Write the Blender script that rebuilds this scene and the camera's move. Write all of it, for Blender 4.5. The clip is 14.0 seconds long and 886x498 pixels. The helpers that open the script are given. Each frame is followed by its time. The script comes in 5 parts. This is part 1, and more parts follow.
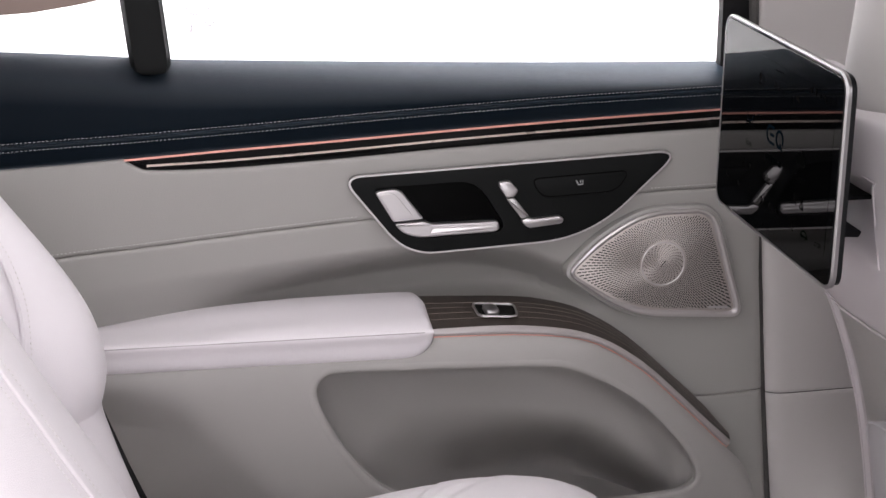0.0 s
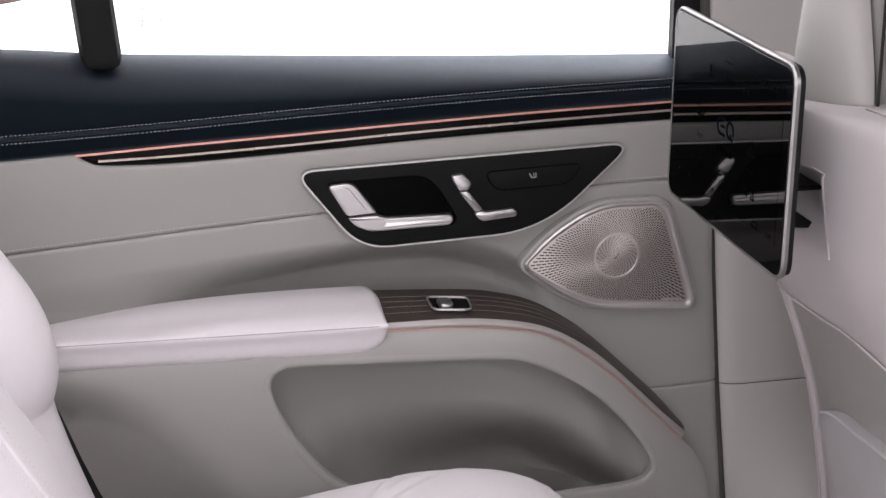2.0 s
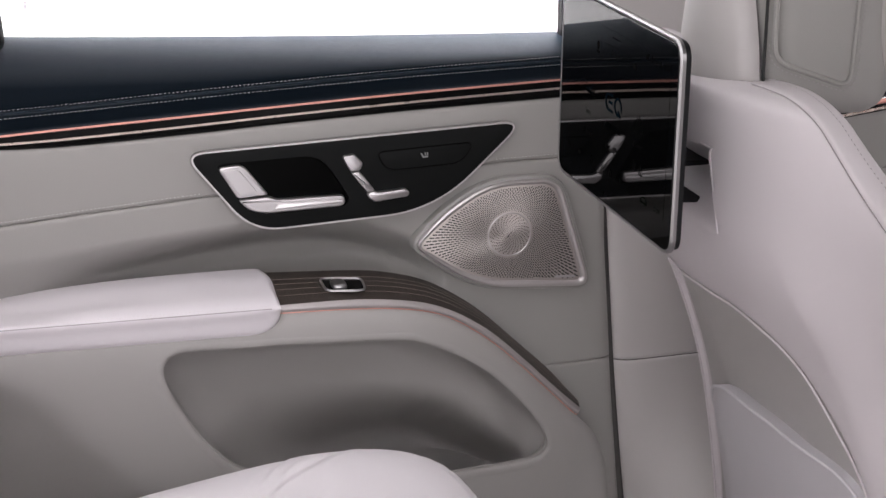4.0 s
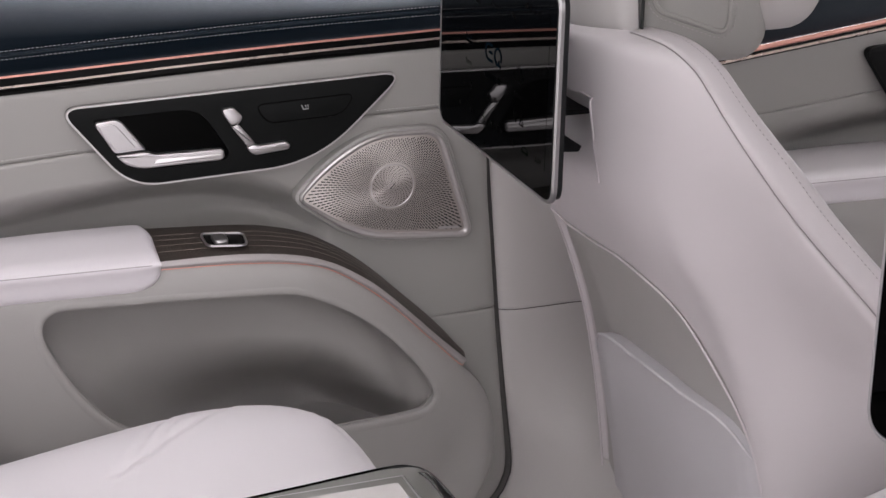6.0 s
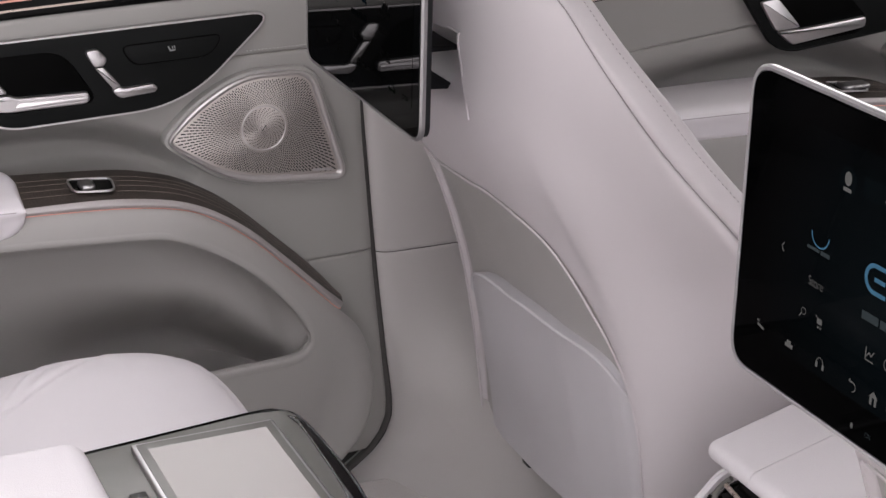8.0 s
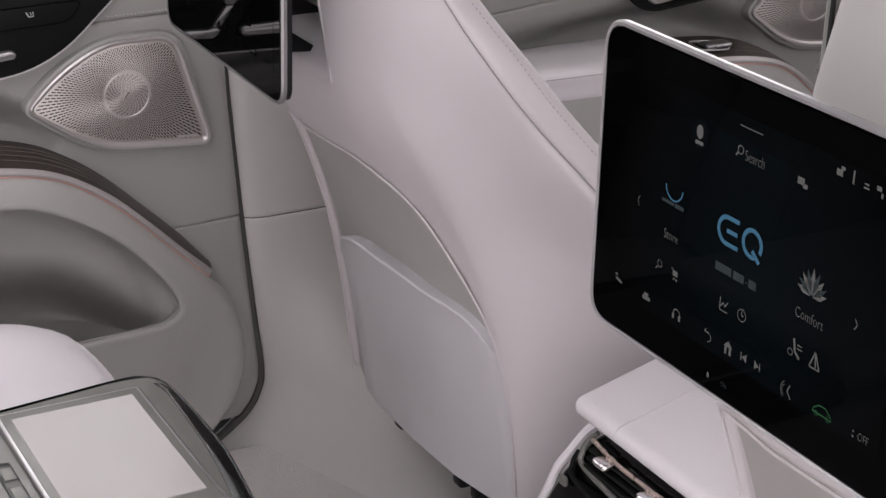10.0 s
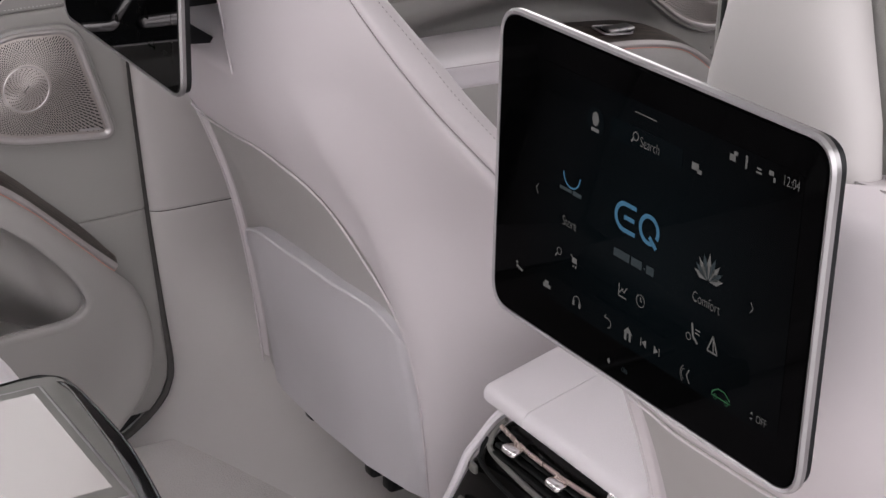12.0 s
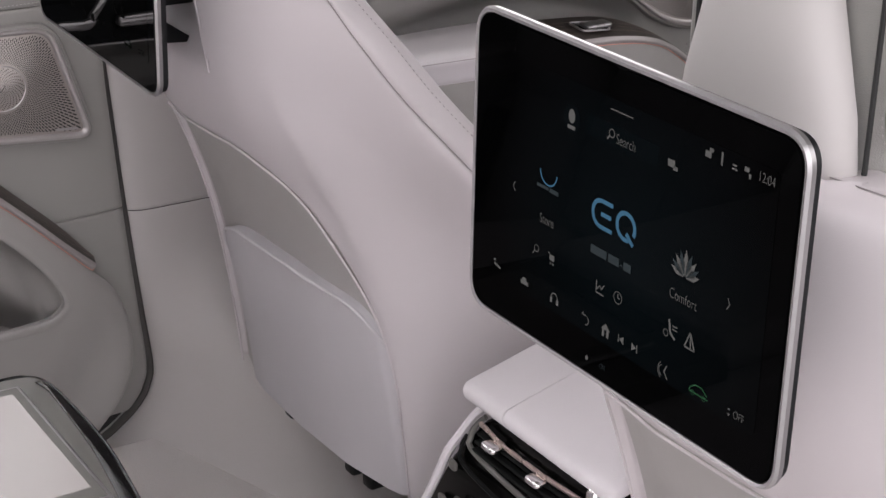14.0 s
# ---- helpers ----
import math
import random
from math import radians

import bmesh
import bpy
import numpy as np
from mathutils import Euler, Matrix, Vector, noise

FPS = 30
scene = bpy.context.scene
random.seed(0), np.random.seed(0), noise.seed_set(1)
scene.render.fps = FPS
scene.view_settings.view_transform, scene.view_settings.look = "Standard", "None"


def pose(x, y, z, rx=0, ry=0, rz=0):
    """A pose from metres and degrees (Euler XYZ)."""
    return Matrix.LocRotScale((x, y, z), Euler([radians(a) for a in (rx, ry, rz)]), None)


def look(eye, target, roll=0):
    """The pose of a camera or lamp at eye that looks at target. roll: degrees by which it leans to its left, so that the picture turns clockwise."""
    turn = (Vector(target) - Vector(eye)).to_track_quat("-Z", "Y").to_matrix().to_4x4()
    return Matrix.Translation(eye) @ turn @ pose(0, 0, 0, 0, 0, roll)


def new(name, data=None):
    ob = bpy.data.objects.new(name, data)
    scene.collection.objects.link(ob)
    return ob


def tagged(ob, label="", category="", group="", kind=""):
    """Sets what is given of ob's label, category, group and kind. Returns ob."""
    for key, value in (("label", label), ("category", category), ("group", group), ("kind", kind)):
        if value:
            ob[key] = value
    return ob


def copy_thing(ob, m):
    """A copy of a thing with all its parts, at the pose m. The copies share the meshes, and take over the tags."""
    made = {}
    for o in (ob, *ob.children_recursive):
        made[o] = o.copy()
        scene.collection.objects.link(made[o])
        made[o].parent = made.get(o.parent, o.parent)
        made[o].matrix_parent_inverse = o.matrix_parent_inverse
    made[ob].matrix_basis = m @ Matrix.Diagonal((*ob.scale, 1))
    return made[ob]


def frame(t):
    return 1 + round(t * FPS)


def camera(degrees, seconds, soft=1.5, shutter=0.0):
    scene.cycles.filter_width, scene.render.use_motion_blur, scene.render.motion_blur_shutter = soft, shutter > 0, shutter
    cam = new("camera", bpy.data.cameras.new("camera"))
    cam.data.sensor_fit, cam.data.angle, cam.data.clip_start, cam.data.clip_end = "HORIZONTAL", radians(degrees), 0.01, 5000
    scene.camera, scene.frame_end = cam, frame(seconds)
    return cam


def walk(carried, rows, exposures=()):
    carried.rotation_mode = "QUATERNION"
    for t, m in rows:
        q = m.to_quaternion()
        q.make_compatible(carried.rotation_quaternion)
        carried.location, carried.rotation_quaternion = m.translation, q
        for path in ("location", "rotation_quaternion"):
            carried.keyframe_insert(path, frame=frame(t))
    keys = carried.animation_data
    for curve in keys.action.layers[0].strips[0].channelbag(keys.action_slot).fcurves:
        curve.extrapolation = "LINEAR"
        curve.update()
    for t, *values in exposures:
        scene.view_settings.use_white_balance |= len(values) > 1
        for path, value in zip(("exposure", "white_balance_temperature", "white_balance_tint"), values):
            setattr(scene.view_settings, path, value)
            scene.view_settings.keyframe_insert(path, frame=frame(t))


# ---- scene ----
cam = camera(29.0, 14.0)
PATH = [
    (0, (0.276, -1.071, 1.28), (0.675, 0.793, 0.676), 0.1),
    (0.5, (0.276, -1.073, 1.277), (0.679, 0.792, 0.676), 0.0),
    (1, (0.276, -1.073, 1.277), (0.691, 0.789, 0.676), 0.1),
    (1.5, (0.279, -1.073, 1.279), (0.706, 0.785, 0.673), 0.1),
    (2, (0.282, -1.073, 1.278), (0.727, 0.779, 0.669), 0.1),
    (2.5, (0.284, -1.075, 1.278), (0.752, 0.77, 0.664), 0.2),
    (3, (0.286, -1.074, 1.278), (0.784, 0.761, 0.657), 0.2),
    (3.2, (0.286, -1.072, 1.272), (0.798, 0.76, 0.653), 0.2),
    (5.5, (0.305, -1.072, 1.273), (0.941, 0.703, 0.607), 0.5),
    (6, (0.301, -1.062, 1.271), (0.974, 0.694, 0.59), 0.6),
    (6.5, (0.307, -1.06, 1.269), (1.005, 0.681, 0.575), 0.6),
    (7, (0.313, -1.06, 1.264), (1.037, 0.666, 0.559), 0.7),
    (7.5, (0.319, -1.058, 1.261), (1.07, 0.651, 0.543), 0.8),
    (8, (0.329, -1.053, 1.256), (1.108, 0.635, 0.52), 0.9),
    (8.5, (0.331, -1.054, 1.256), (1.139, 0.614, 0.505), 0.9),
    (9, (0.332, -1.06, 1.252), (1.173, 0.588, 0.494), 1.2),
    (11.5, (0.347, -1.061, 1.253), (1.313, 0.507, 0.472), 1.2),
    (12, (0.348, -1.062, 1.254), (1.33, 0.495, 0.472), 1.3),
    (12.5, (0.349, -1.062, 1.253), (1.34, 0.489, 0.472), 1.3),
    (13, (0.35, -1.063, 1.252), (1.345, 0.486, 0.472), 1.4),
    (13.5, (0.35, -1.063, 1.253), (1.348, 0.483, 0.471), 1.3),
    (14, (0.349, -1.063, 1.255), (1.35, 0.48, 0.47), 1.2),
]
walk(cam, [(t, look(eye, target, roll)) for t, eye, target, roll in PATH])

# ---------------------------------------------------------------- light
world = bpy.data.worlds.new("studio")
scene.world = world
world.use_nodes = True
wt = world.node_tree
bg = wt.nodes["Background"]
bg.inputs[0].default_value = (1.0, 0.980, 1.0, 1)
# a studio tent, brightest overhead and behind
wc, ws, wm = wt.nodes.new("ShaderNodeTexCoord"), wt.nodes.new("ShaderNodeVectorMath"), wt.nodes.new("ShaderNodeMapRange")
ws.operation = "DOT_PRODUCT"
ws.inputs[1].default_value = (0.06, -0.83, 0.555)
wt.links.new(wc.outputs["Generated"], ws.inputs[0])
wt.links.new(ws.outputs["Value"], wm.inputs["Value"])
for k, v in (("From Min", 0.0), ("From Max", 1.0), ("To Min", 0.34), ("To Max", 3.65)):
    wm.inputs[k].default_value = v
wt.links.new(wm.outputs["Result"], bg.inputs[1])
# the bright side is slightly pink, the rest of the tent slightly green
wf, wx = wt.nodes.new("ShaderNodeMapRange"), wt.nodes.new("ShaderNodeMix")
wx.data_type = "RGBA"
wx.inputs["A"].default_value, wx.inputs["B"].default_value = (0.97, 1.0, 0.93, 1), (1.0, 0.955, 0.99, 1)
wf.inputs["From Min"].default_value, wf.inputs["From Max"].default_value = -0.1, 0.7
wt.links.new(ws.outputs["Value"], wf.inputs["Value"])
wt.links.new(wf.outputs["Result"], wx.inputs["Factor"])
wt.links.new(wx.outputs["Result"], bg.inputs[0])
scene.view_settings.exposure = 0.0
# emission of the backdrop wall, which is no lamp
WALL_GLOW = 2.4


# ---------------------------------------------------------------- materials
def material(name, color, rough=0.5, metal=0.0, grain=0.0, scale=900.0, vary=0.04, coat=0.0, emit=0.0, spec=0.5, blotch=6.0):
    m = bpy.data.materials.new(name)
    m.use_nodes = True
    nt = m.node_tree
    b = nt.nodes["Principled BSDF"]
    b.inputs["Metallic"].default_value = metal
    b.inputs["Coat Weight"].default_value = coat
    b.inputs["Coat Roughness"].default_value = 0.06
    b.inputs["Specular IOR Level"].default_value = spec
    tc = nt.nodes.new("ShaderNodeTexCoord")
    n = nt.nodes.new("ShaderNodeTexNoise")
    n.inputs["Scale"].default_value = blotch
    n.inputs["Detail"].default_value = 6
    nt.links.new(tc.outputs["Object"], n.inputs["Vector"])
    ramp = nt.nodes.new("ShaderNodeMix")
    ramp.data_type = "RGBA"
    ramp.inputs["A"].default_value = (*[c * (1 - vary) for c in color], 1)
    ramp.inputs["B"].default_value = (*[min(1, c * (1 + vary)) for c in color], 1)
    nt.links.new(n.outputs["Fac"], ramp.inputs["Factor"])
    nt.links.new(ramp.outputs["Result"], b.inputs["Base Color"])
    rr = nt.nodes.new("ShaderNodeMapRange")
    rr.inputs["To Min"].default_value = rough * 0.9
    rr.inputs["To Max"].default_value = min(1, rough * 1.1)
    n2 = nt.nodes.new("ShaderNodeTexNoise")
    n2.inputs["Scale"].default_value = 60
    nt.links.new(tc.outputs["Object"], n2.inputs["Vector"])
    nt.links.new(n2.outputs["Fac"], rr.inputs["Value"])
    nt.links.new(rr.outputs["Result"], b.inputs["Roughness"])
    if grain:
        v = nt.nodes.new("ShaderNodeTexVoronoi")
        v.inputs["Scale"].default_value = scale
        nt.links.new(tc.outputs["Object"], v.inputs["Vector"])
        add = nt.nodes.new("ShaderNodeMath")
        add.operation = "MULTIPLY_ADD"
        add.inputs[1].default_value = 3.0
        n3 = nt.nodes.new("ShaderNodeTexNoise")
        n3.inputs["Scale"].default_value = 14
        n3.inputs["Detail"].default_value = 3
        nt.links.new(tc.outputs["Object"], n3.inputs["Vector"])
        nt.links.new(n3.outputs["Fac"], add.inputs[0])
        nt.links.new(v.outputs["Distance"], add.inputs[2])
        bump = nt.nodes.new("ShaderNodeBump")
        bump.inputs["Strength"].default_value = grain
        bump.inputs["Distance"].default_value = 0.0006
        nt.links.new(add.outputs[0], bump.inputs["Height"])
        nt.links.new(bump.outputs["Normal"], b.inputs["Normal"])
    if emit:
        b.inputs["Emission Color"].default_value = (*color, 1)
        b.inputs["Emission Strength"].default_value = emit
    return m


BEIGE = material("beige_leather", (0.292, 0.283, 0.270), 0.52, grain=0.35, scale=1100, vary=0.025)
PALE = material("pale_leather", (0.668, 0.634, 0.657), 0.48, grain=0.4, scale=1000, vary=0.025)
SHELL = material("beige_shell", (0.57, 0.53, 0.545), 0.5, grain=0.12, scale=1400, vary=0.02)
BOLSTER = material("bolster_leather", (0.55, 0.51, 0.525), 0.5, grain=0.35, scale=1100, vary=0.025)
HEADREST = material("headrest_leather", (0.455, 0.432, 0.425), 0.5, grain=0.08, scale=1800, vary=0.025)
PILLAR = material("pillar_plastic", (0.455, 0.432, 0.423), 0.52, grain=0.25, scale=1400, vary=0.025)
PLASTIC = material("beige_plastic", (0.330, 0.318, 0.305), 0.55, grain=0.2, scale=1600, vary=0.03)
INSERT = material("insert_leather", (0.385, 0.368, 0.358), 0.52, grain=0.35, scale=1100, vary=0.025)
POCKET = material("grey_pocket_cloth", (0.51, 0.49, 0.51), 0.6, grain=0.3, scale=1500, vary=0.03)
NAVY = material("navy_leather", (0.0011, 0.0030, 0.0054), 0.47, grain=0.3, scale=1300, vary=0.12, spec=0.16)
nt_ = NAVY.node_tree
lw, lm = nt_.nodes.new("ShaderNodeLayerWeight"), nt_.nodes.new("ShaderNodeMapRange")
lw.inputs["Blend"].default_value = 0.5
for k, v in (("From Min", 0.05), ("From Max", 0.45), ("To Min", 0.05), ("To Max", 1.0)):
    lm.inputs[k].default_value = v
nt_.links.new(lw.outputs["Facing"], lm.inputs["Value"])
nt_.links.new(lm.outputs["Result"], nt_.nodes["Principled BSDF"].inputs["Specular IOR Level"])
for k, v in (("Specular Tint", (0.84, 0.90, 1.0, 1)), ("Sheen Weight", 0.34), ("Sheen Roughness", 0.42), ("Sheen Tint", (0.42, 0.68, 1.0, 1))):
    nt_.nodes["Principled BSDF"].inputs[k].default_value = v
THREAD = material("thread", (0.62, 0.60, 0.61), 0.7, vary=0.1)
THREAD_SEAT = material("thread_seat", (0.34, 0.315, 0.315), 0.7, vary=0.1)
THREAD_BEIGE = material("thread_beige", (0.60, 0.57, 0.56), 0.7, vary=0.1)
# darker line laid along seams, the crease's shadow put into colour
SEAMDARK = material("seam_shadow", (0.30, 0.275, 0.275), 0.8)
GAP = material("dark_gap", (0.02, 0.02, 0.02), 0.8)
BLACK = material("satin_black", (0.006, 0.006, 0.007), 0.42, vary=0.15, spec=0.2)
LIPMETAL = material("warm_satin_metal", (0.42, 0.39, 0.385), 0.42, metal=0.35)
RIMMETAL = material("rim_metal", (0.50, 0.475, 0.47), 0.38, metal=0.7)
PIANO = material("piano_black", (0.002, 0.002, 0.002), 0.12, vary=0.1, spec=0.14)
GRAPHITE = material("graphite_trim", (0.008, 0.0085, 0.0085), 0.48, grain=0.1, scale=1800, vary=0.1, spec=0.07)
HOLLOW = material("black_recess", (0.0012, 0.0012, 0.0012), 0.5, spec=0.04)
SILVER = material("satin_silver", (0.62, 0.60, 0.605), 0.40, metal=1.0)
CHROME = material("polished_chrome", (0.85, 0.83, 0.84), 0.14, metal=1.0)
ROSE = material("rose_gold", (0.74, 0.37, 0.31), 0.35, metal=0.75)
BRONZE = material("bronze", (0.62, 0.52, 0.47), 0.28, metal=1.0)
WOOD = material("dark_open_pore_wood", (0.040, 0.031, 0.026), 0.5, grain=0.5, scale=300, vary=0.35, blotch=45)
FRAME = material("screen_frame_metal", (0.40, 0.39, 0.395), 0.36, metal=1.0)
PIN = material("pale_wood_inlay", (0.22, 0.185, 0.16), 0.5)
GRILLE = material("grille_metal", (0.52, 0.48, 0.455), 0.42, metal=0.7)
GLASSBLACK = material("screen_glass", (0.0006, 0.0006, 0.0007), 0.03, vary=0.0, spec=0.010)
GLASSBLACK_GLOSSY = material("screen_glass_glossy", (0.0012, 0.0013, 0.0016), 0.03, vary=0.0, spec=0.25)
gn = GRILLE.node_tree
ga = gn.nodes.new("ShaderNodeTangent")
ga.direction_type, ga.axis = "RADIAL", "Y"
gn.nodes["Principled BSDF"].inputs["Anisotropic"].default_value = 0.75
gn.links.new(ga.outputs["Tangent"], gn.nodes["Principled BSDF"].inputs["Tangent"])
CARPET = material("carpet", (0.56, 0.53, 0.52), 0.95, grain=0.9, scale=500, vary=0.12)
# pale base colour: the sky's reflection is painted into the tablet glass
TABLETREFLECTION = material("tablet_glass", (0.30, 0.275, 0.27), 0.2, vary=0.0, spec=0.22)
DOCK = material("dock_metal", (0.15, 0.147, 0.137), 0.45, metal=0.4)
DOCKEDGE = material("dock_edge_metal", (0.035, 0.034, 0.032), 0.35, metal=0.6)
SEAL = material("seal_rubber", (0.055, 0.052, 0.05), 0.7, vary=0.1)
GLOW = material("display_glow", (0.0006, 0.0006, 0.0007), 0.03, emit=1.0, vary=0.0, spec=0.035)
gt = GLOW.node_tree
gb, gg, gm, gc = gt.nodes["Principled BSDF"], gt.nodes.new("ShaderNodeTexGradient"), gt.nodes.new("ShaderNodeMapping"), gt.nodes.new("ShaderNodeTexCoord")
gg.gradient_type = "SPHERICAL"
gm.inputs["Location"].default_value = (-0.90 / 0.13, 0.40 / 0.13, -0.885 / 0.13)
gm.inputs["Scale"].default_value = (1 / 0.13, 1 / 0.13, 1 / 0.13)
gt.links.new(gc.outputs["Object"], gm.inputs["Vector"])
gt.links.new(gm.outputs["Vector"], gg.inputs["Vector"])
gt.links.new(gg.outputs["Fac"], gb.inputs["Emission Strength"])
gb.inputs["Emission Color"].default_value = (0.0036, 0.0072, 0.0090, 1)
UI = material("ui_white", (0.20, 0.20, 0.20), 0.6, emit=0.45)


# ---------------------------------------------------------------- mesh helpers
def thing(name, base, label="", category="", group="", kind=""):
    ob = new(name)
    ob.empty_display_size = 0.05
    ob.location = base
    return tagged(ob, label, category, group, kind)


SHIFT = Vector((0, 0, 0))


def part(name, mesh, mat_, parent=None, label="", smooth=40.0):
    """Links a mesh given in world coordinates as one object, under a thing or a part."""
    if isinstance(mesh, bmesh.types.BMesh):
        bmesh.ops.recalc_face_normals(mesh, faces=mesh.faces[:])
        me = bpy.data.meshes.new(name)
        mesh.to_mesh(me)
        mesh.free()
    else:
        me = mesh
    if SHIFT.length:
        me.transform(Matrix.Translation(SHIFT))
    me.materials.append(mat_)
    if smooth:
        for p in me.polygons:
            p.use_smooth = True
        me.set_sharp_from_angle(angle=radians(smooth))
    ob = new(name, me)
    if parent is not None:
        ob.parent = parent
        if parent.type == "EMPTY":
            ob.matrix_parent_inverse = Matrix.Translation(-parent.location)
    if label:
        ob["label"] = label
    return ob


def spline(pts, n=12, closed=False):
    """Dense points of a Catmull-Rom curve through pts, n per span."""
    p = [np.array(q, float) for q in pts]
    k = len(p)
    out = []
    for i in range(k if closed else k - 1):
        a = p[i - 1] if (closed or i > 0) else 2 * p[0] - p[1]
        b, c = p[i], p[(i + 1) % k]
        d = p[(i + 2) % k] if (closed or i + 2 < k) else 2 * p[-1] - p[-2]
        for j in range(n):
            t = j / n
            out.append(0.5 * (2 * b + (c - a) * t + (2 * a - 5 * b + 4 * c - d) * t * t + (3 * b - a - 3 * c + d) * t ** 3))
    if not closed:
        out.append(p[-1])
    return np.array(out)


def curve1(table):
    """A smooth function through (x, value) pairs."""
    d = spline(table, 10)
    return lambda x: np.interp(x, d[:, 0], d[:, 1])


def rounded(pts, r, n=6):
    """A closed outline with its corners rounded; r: one radius or one for each corner."""
    k = len(pts)
    rs = r if isinstance(r, (list, tuple)) else [r] * k
    out = []
    for i in range(k):
        a, b, c = (np.array(pts[j % k], float) for j in (i - 1, i, i + 1))
        u, v = a - b, c - b
        lu, lv = np.linalg.norm(u), np.linalg.norm(v)
        q = min(rs[i], 0.48 * lu, 0.48 * lv)
        s, e = b + u / lu * q, b + v / lv * q
        for j in range(n + 1):
            t = j / n
            out.append((1 - t) ** 2 * s + 2 * t * (1 - t) * b + t * t * e)
    return np.array(out)


def inset(out, d):
    """A closed 2D outline moved inwards by d."""
    area = np.sum(out[:, 0] * np.roll(out[:, 1], -1) - np.roll(out[:, 0], -1) * out[:, 1])
    t = np.roll(out, -1, 0) - np.roll(out, 1, 0)
    n = np.stack([-t[:, 1], t[:, 0]], 1)
    n /= np.linalg.norm(n, axis=1)[:, None] + 1e-12
    return out + n * d * (1 if area > 0 else -1)


def sdf(px, pz, out):
    """Signed distance (negative inside) of points to a closed outline."""
    a, b = out, np.roll(out, -1, 0)
    p = np.stack([np.ravel(px), np.ravel(pz)], 1)[:, None]
    ab = (b - a)[None]
    t = np.clip(((p - a) * ab).sum(-1) / ((ab * ab).sum(-1) + 1e-12), 0, 1)
    d = np.linalg.norm(p - (a + t[..., None] * ab), axis=-1).min(1)
    y0, y1, yy = a[:, 1], b[:, 1], p[..., 1]
    cross = ((y0 > yy) != (y1 > yy)) & (p[..., 0] < (b[:, 0] - a[:, 0]) * (yy - y0) / (y1 - y0 + 1e-12) + a[:, 0])
    return np.where(cross.sum(1) % 2 == 1, -d, d).reshape(np.shape(px))


def step(x, a, b):
    t = np.clip((x - a) / (b - a), 0, 1)
    return t * t * (3 - 2 * t)


def grid(name, P, closed_u=False, closed_v=False, cap=False):
    """A mesh from an array of points [nu, nv, 3]."""
    nu, nv = P.shape[:2]
    faces = []
    for i in range(nu if closed_u else nu - 1):
        for j in range(nv if closed_v else nv - 1):
            a, b = i, (i + 1) % nu
            c, d = j, (j + 1) % nv
            faces.append((a * nv + c, b * nv + c, b * nv + d, a * nv + d))
    if cap:
        faces.append(tuple(range(nv))[::-1])
        faces.append(tuple((nu - 1) * nv + j for j in range(nv)))
    me = bpy.data.meshes.new(name)
    me.from_pydata(P.reshape(-1, 3).tolist(), [], faces)
    bm = bmesh.new()
    bm.from_mesh(me)
    bpy.data.meshes.remove(me)
    bmesh.ops.recalc_face_normals(bm, faces=bm.faces[:])
    return bm


def sweep(path, prof, closed=False, up=(0, 0, 1)):
    """A tube along path. prof: a radius, or a closed list of (side, up) offsets; scale by the path's end stays 1."""
    path = np.array(path, float)
    if np.isscalar(prof):
        prof = [(prof * math.cos(a), prof * math.sin(a)) for a in np.linspace(0, 2 * math.pi, 8, endpoint=False)]
    if closed:
        t = np.roll(path, -1, 0) - np.roll(path, 1, 0)
    else:
        t = np.gradient(path, axis=0)
    t /= np.linalg.norm(t, axis=1)[:, None] + 1e-12
    up = np.array(up, float)
    side = np.cross(t, up)
    side /= np.linalg.norm(side, axis=1)[:, None] + 1e-12
    top = np.cross(side, t)
    P = np.stack([path + side * a + top * b for a, b in prof], 1)
    return grid("sweep", P, closed_u=closed, closed_v=True, cap=not closed)


def plate(out, y, t, bevel=0.001, hole=None, depth=0.0, place=None):
    """A slab in the door's plane from an outline of (x, z), its face at y towards -y, with a bevelled edge and, if given, a blind hole."""
    place = place or (lambda a, b, c: (a, b, c))
    bm = bmesh.new()
    rings = [(inset(out, bevel), y), (inset(out, bevel * 0.3), y + bevel * 0.3), (out, y + bevel), (out, y + t)]
    vs = [[bm.verts.new(place(p[0], yy, p[1])) for p in o] for o, yy in rings]
    n = len(out)
    for a, b in zip(vs, vs[1:]):
        for i in range(n):
            bm.faces.new((a[i], a[(i + 1) % n], b[(i + 1) % n], b[i]))
    if hole is None:
        bm.faces.new(vs[0])
    else:
        k = len(hole)
        h0 = [bm.verts.new(place(p[0], y, p[1])) for p in hole]
        h1 = [bm.verts.new(place(p[0], y + depth, p[1])) for p in inset(hole, depth * 0.12)]
        for i in range(k):
            bm.faces.new((h0[i], h0[(i + 1) % k], h1[(i + 1) % k], h1[i]))
        bm.faces.new(h1)
        rim = [bm.edges.get((v[i], v[(i + 1) % len(v)])) for v in (vs[0], h0) for i in range(len(v))]
        bmesh.ops.triangle_fill(bm, use_beauty=True, edges=rim)
    bm.faces.new(vs[-1][::-1])
    return bm


def box(x0, x1, y0, y1, z0, z1, bevel=0.004, seg=3, m=None):
    bm = bmesh.new()
    bmesh.ops.create_cube(bm, size=1, matrix=Matrix.Translation(((x0 + x1) / 2, (y0 + y1) / 2, (z0 + z1) / 2)) @ Matrix.Diagonal((x1 - x0, y1 - y0, z1 - z0, 1)))
    if bevel:
        bmesh.ops.bevel(bm, geom=bm.edges[:], offset=bevel, segments=seg, profile=0.5, affect="EDGES")
    if m is not None:
        bmesh.ops.transform(bm, matrix=m, verts=bm.verts[:])
    return bm


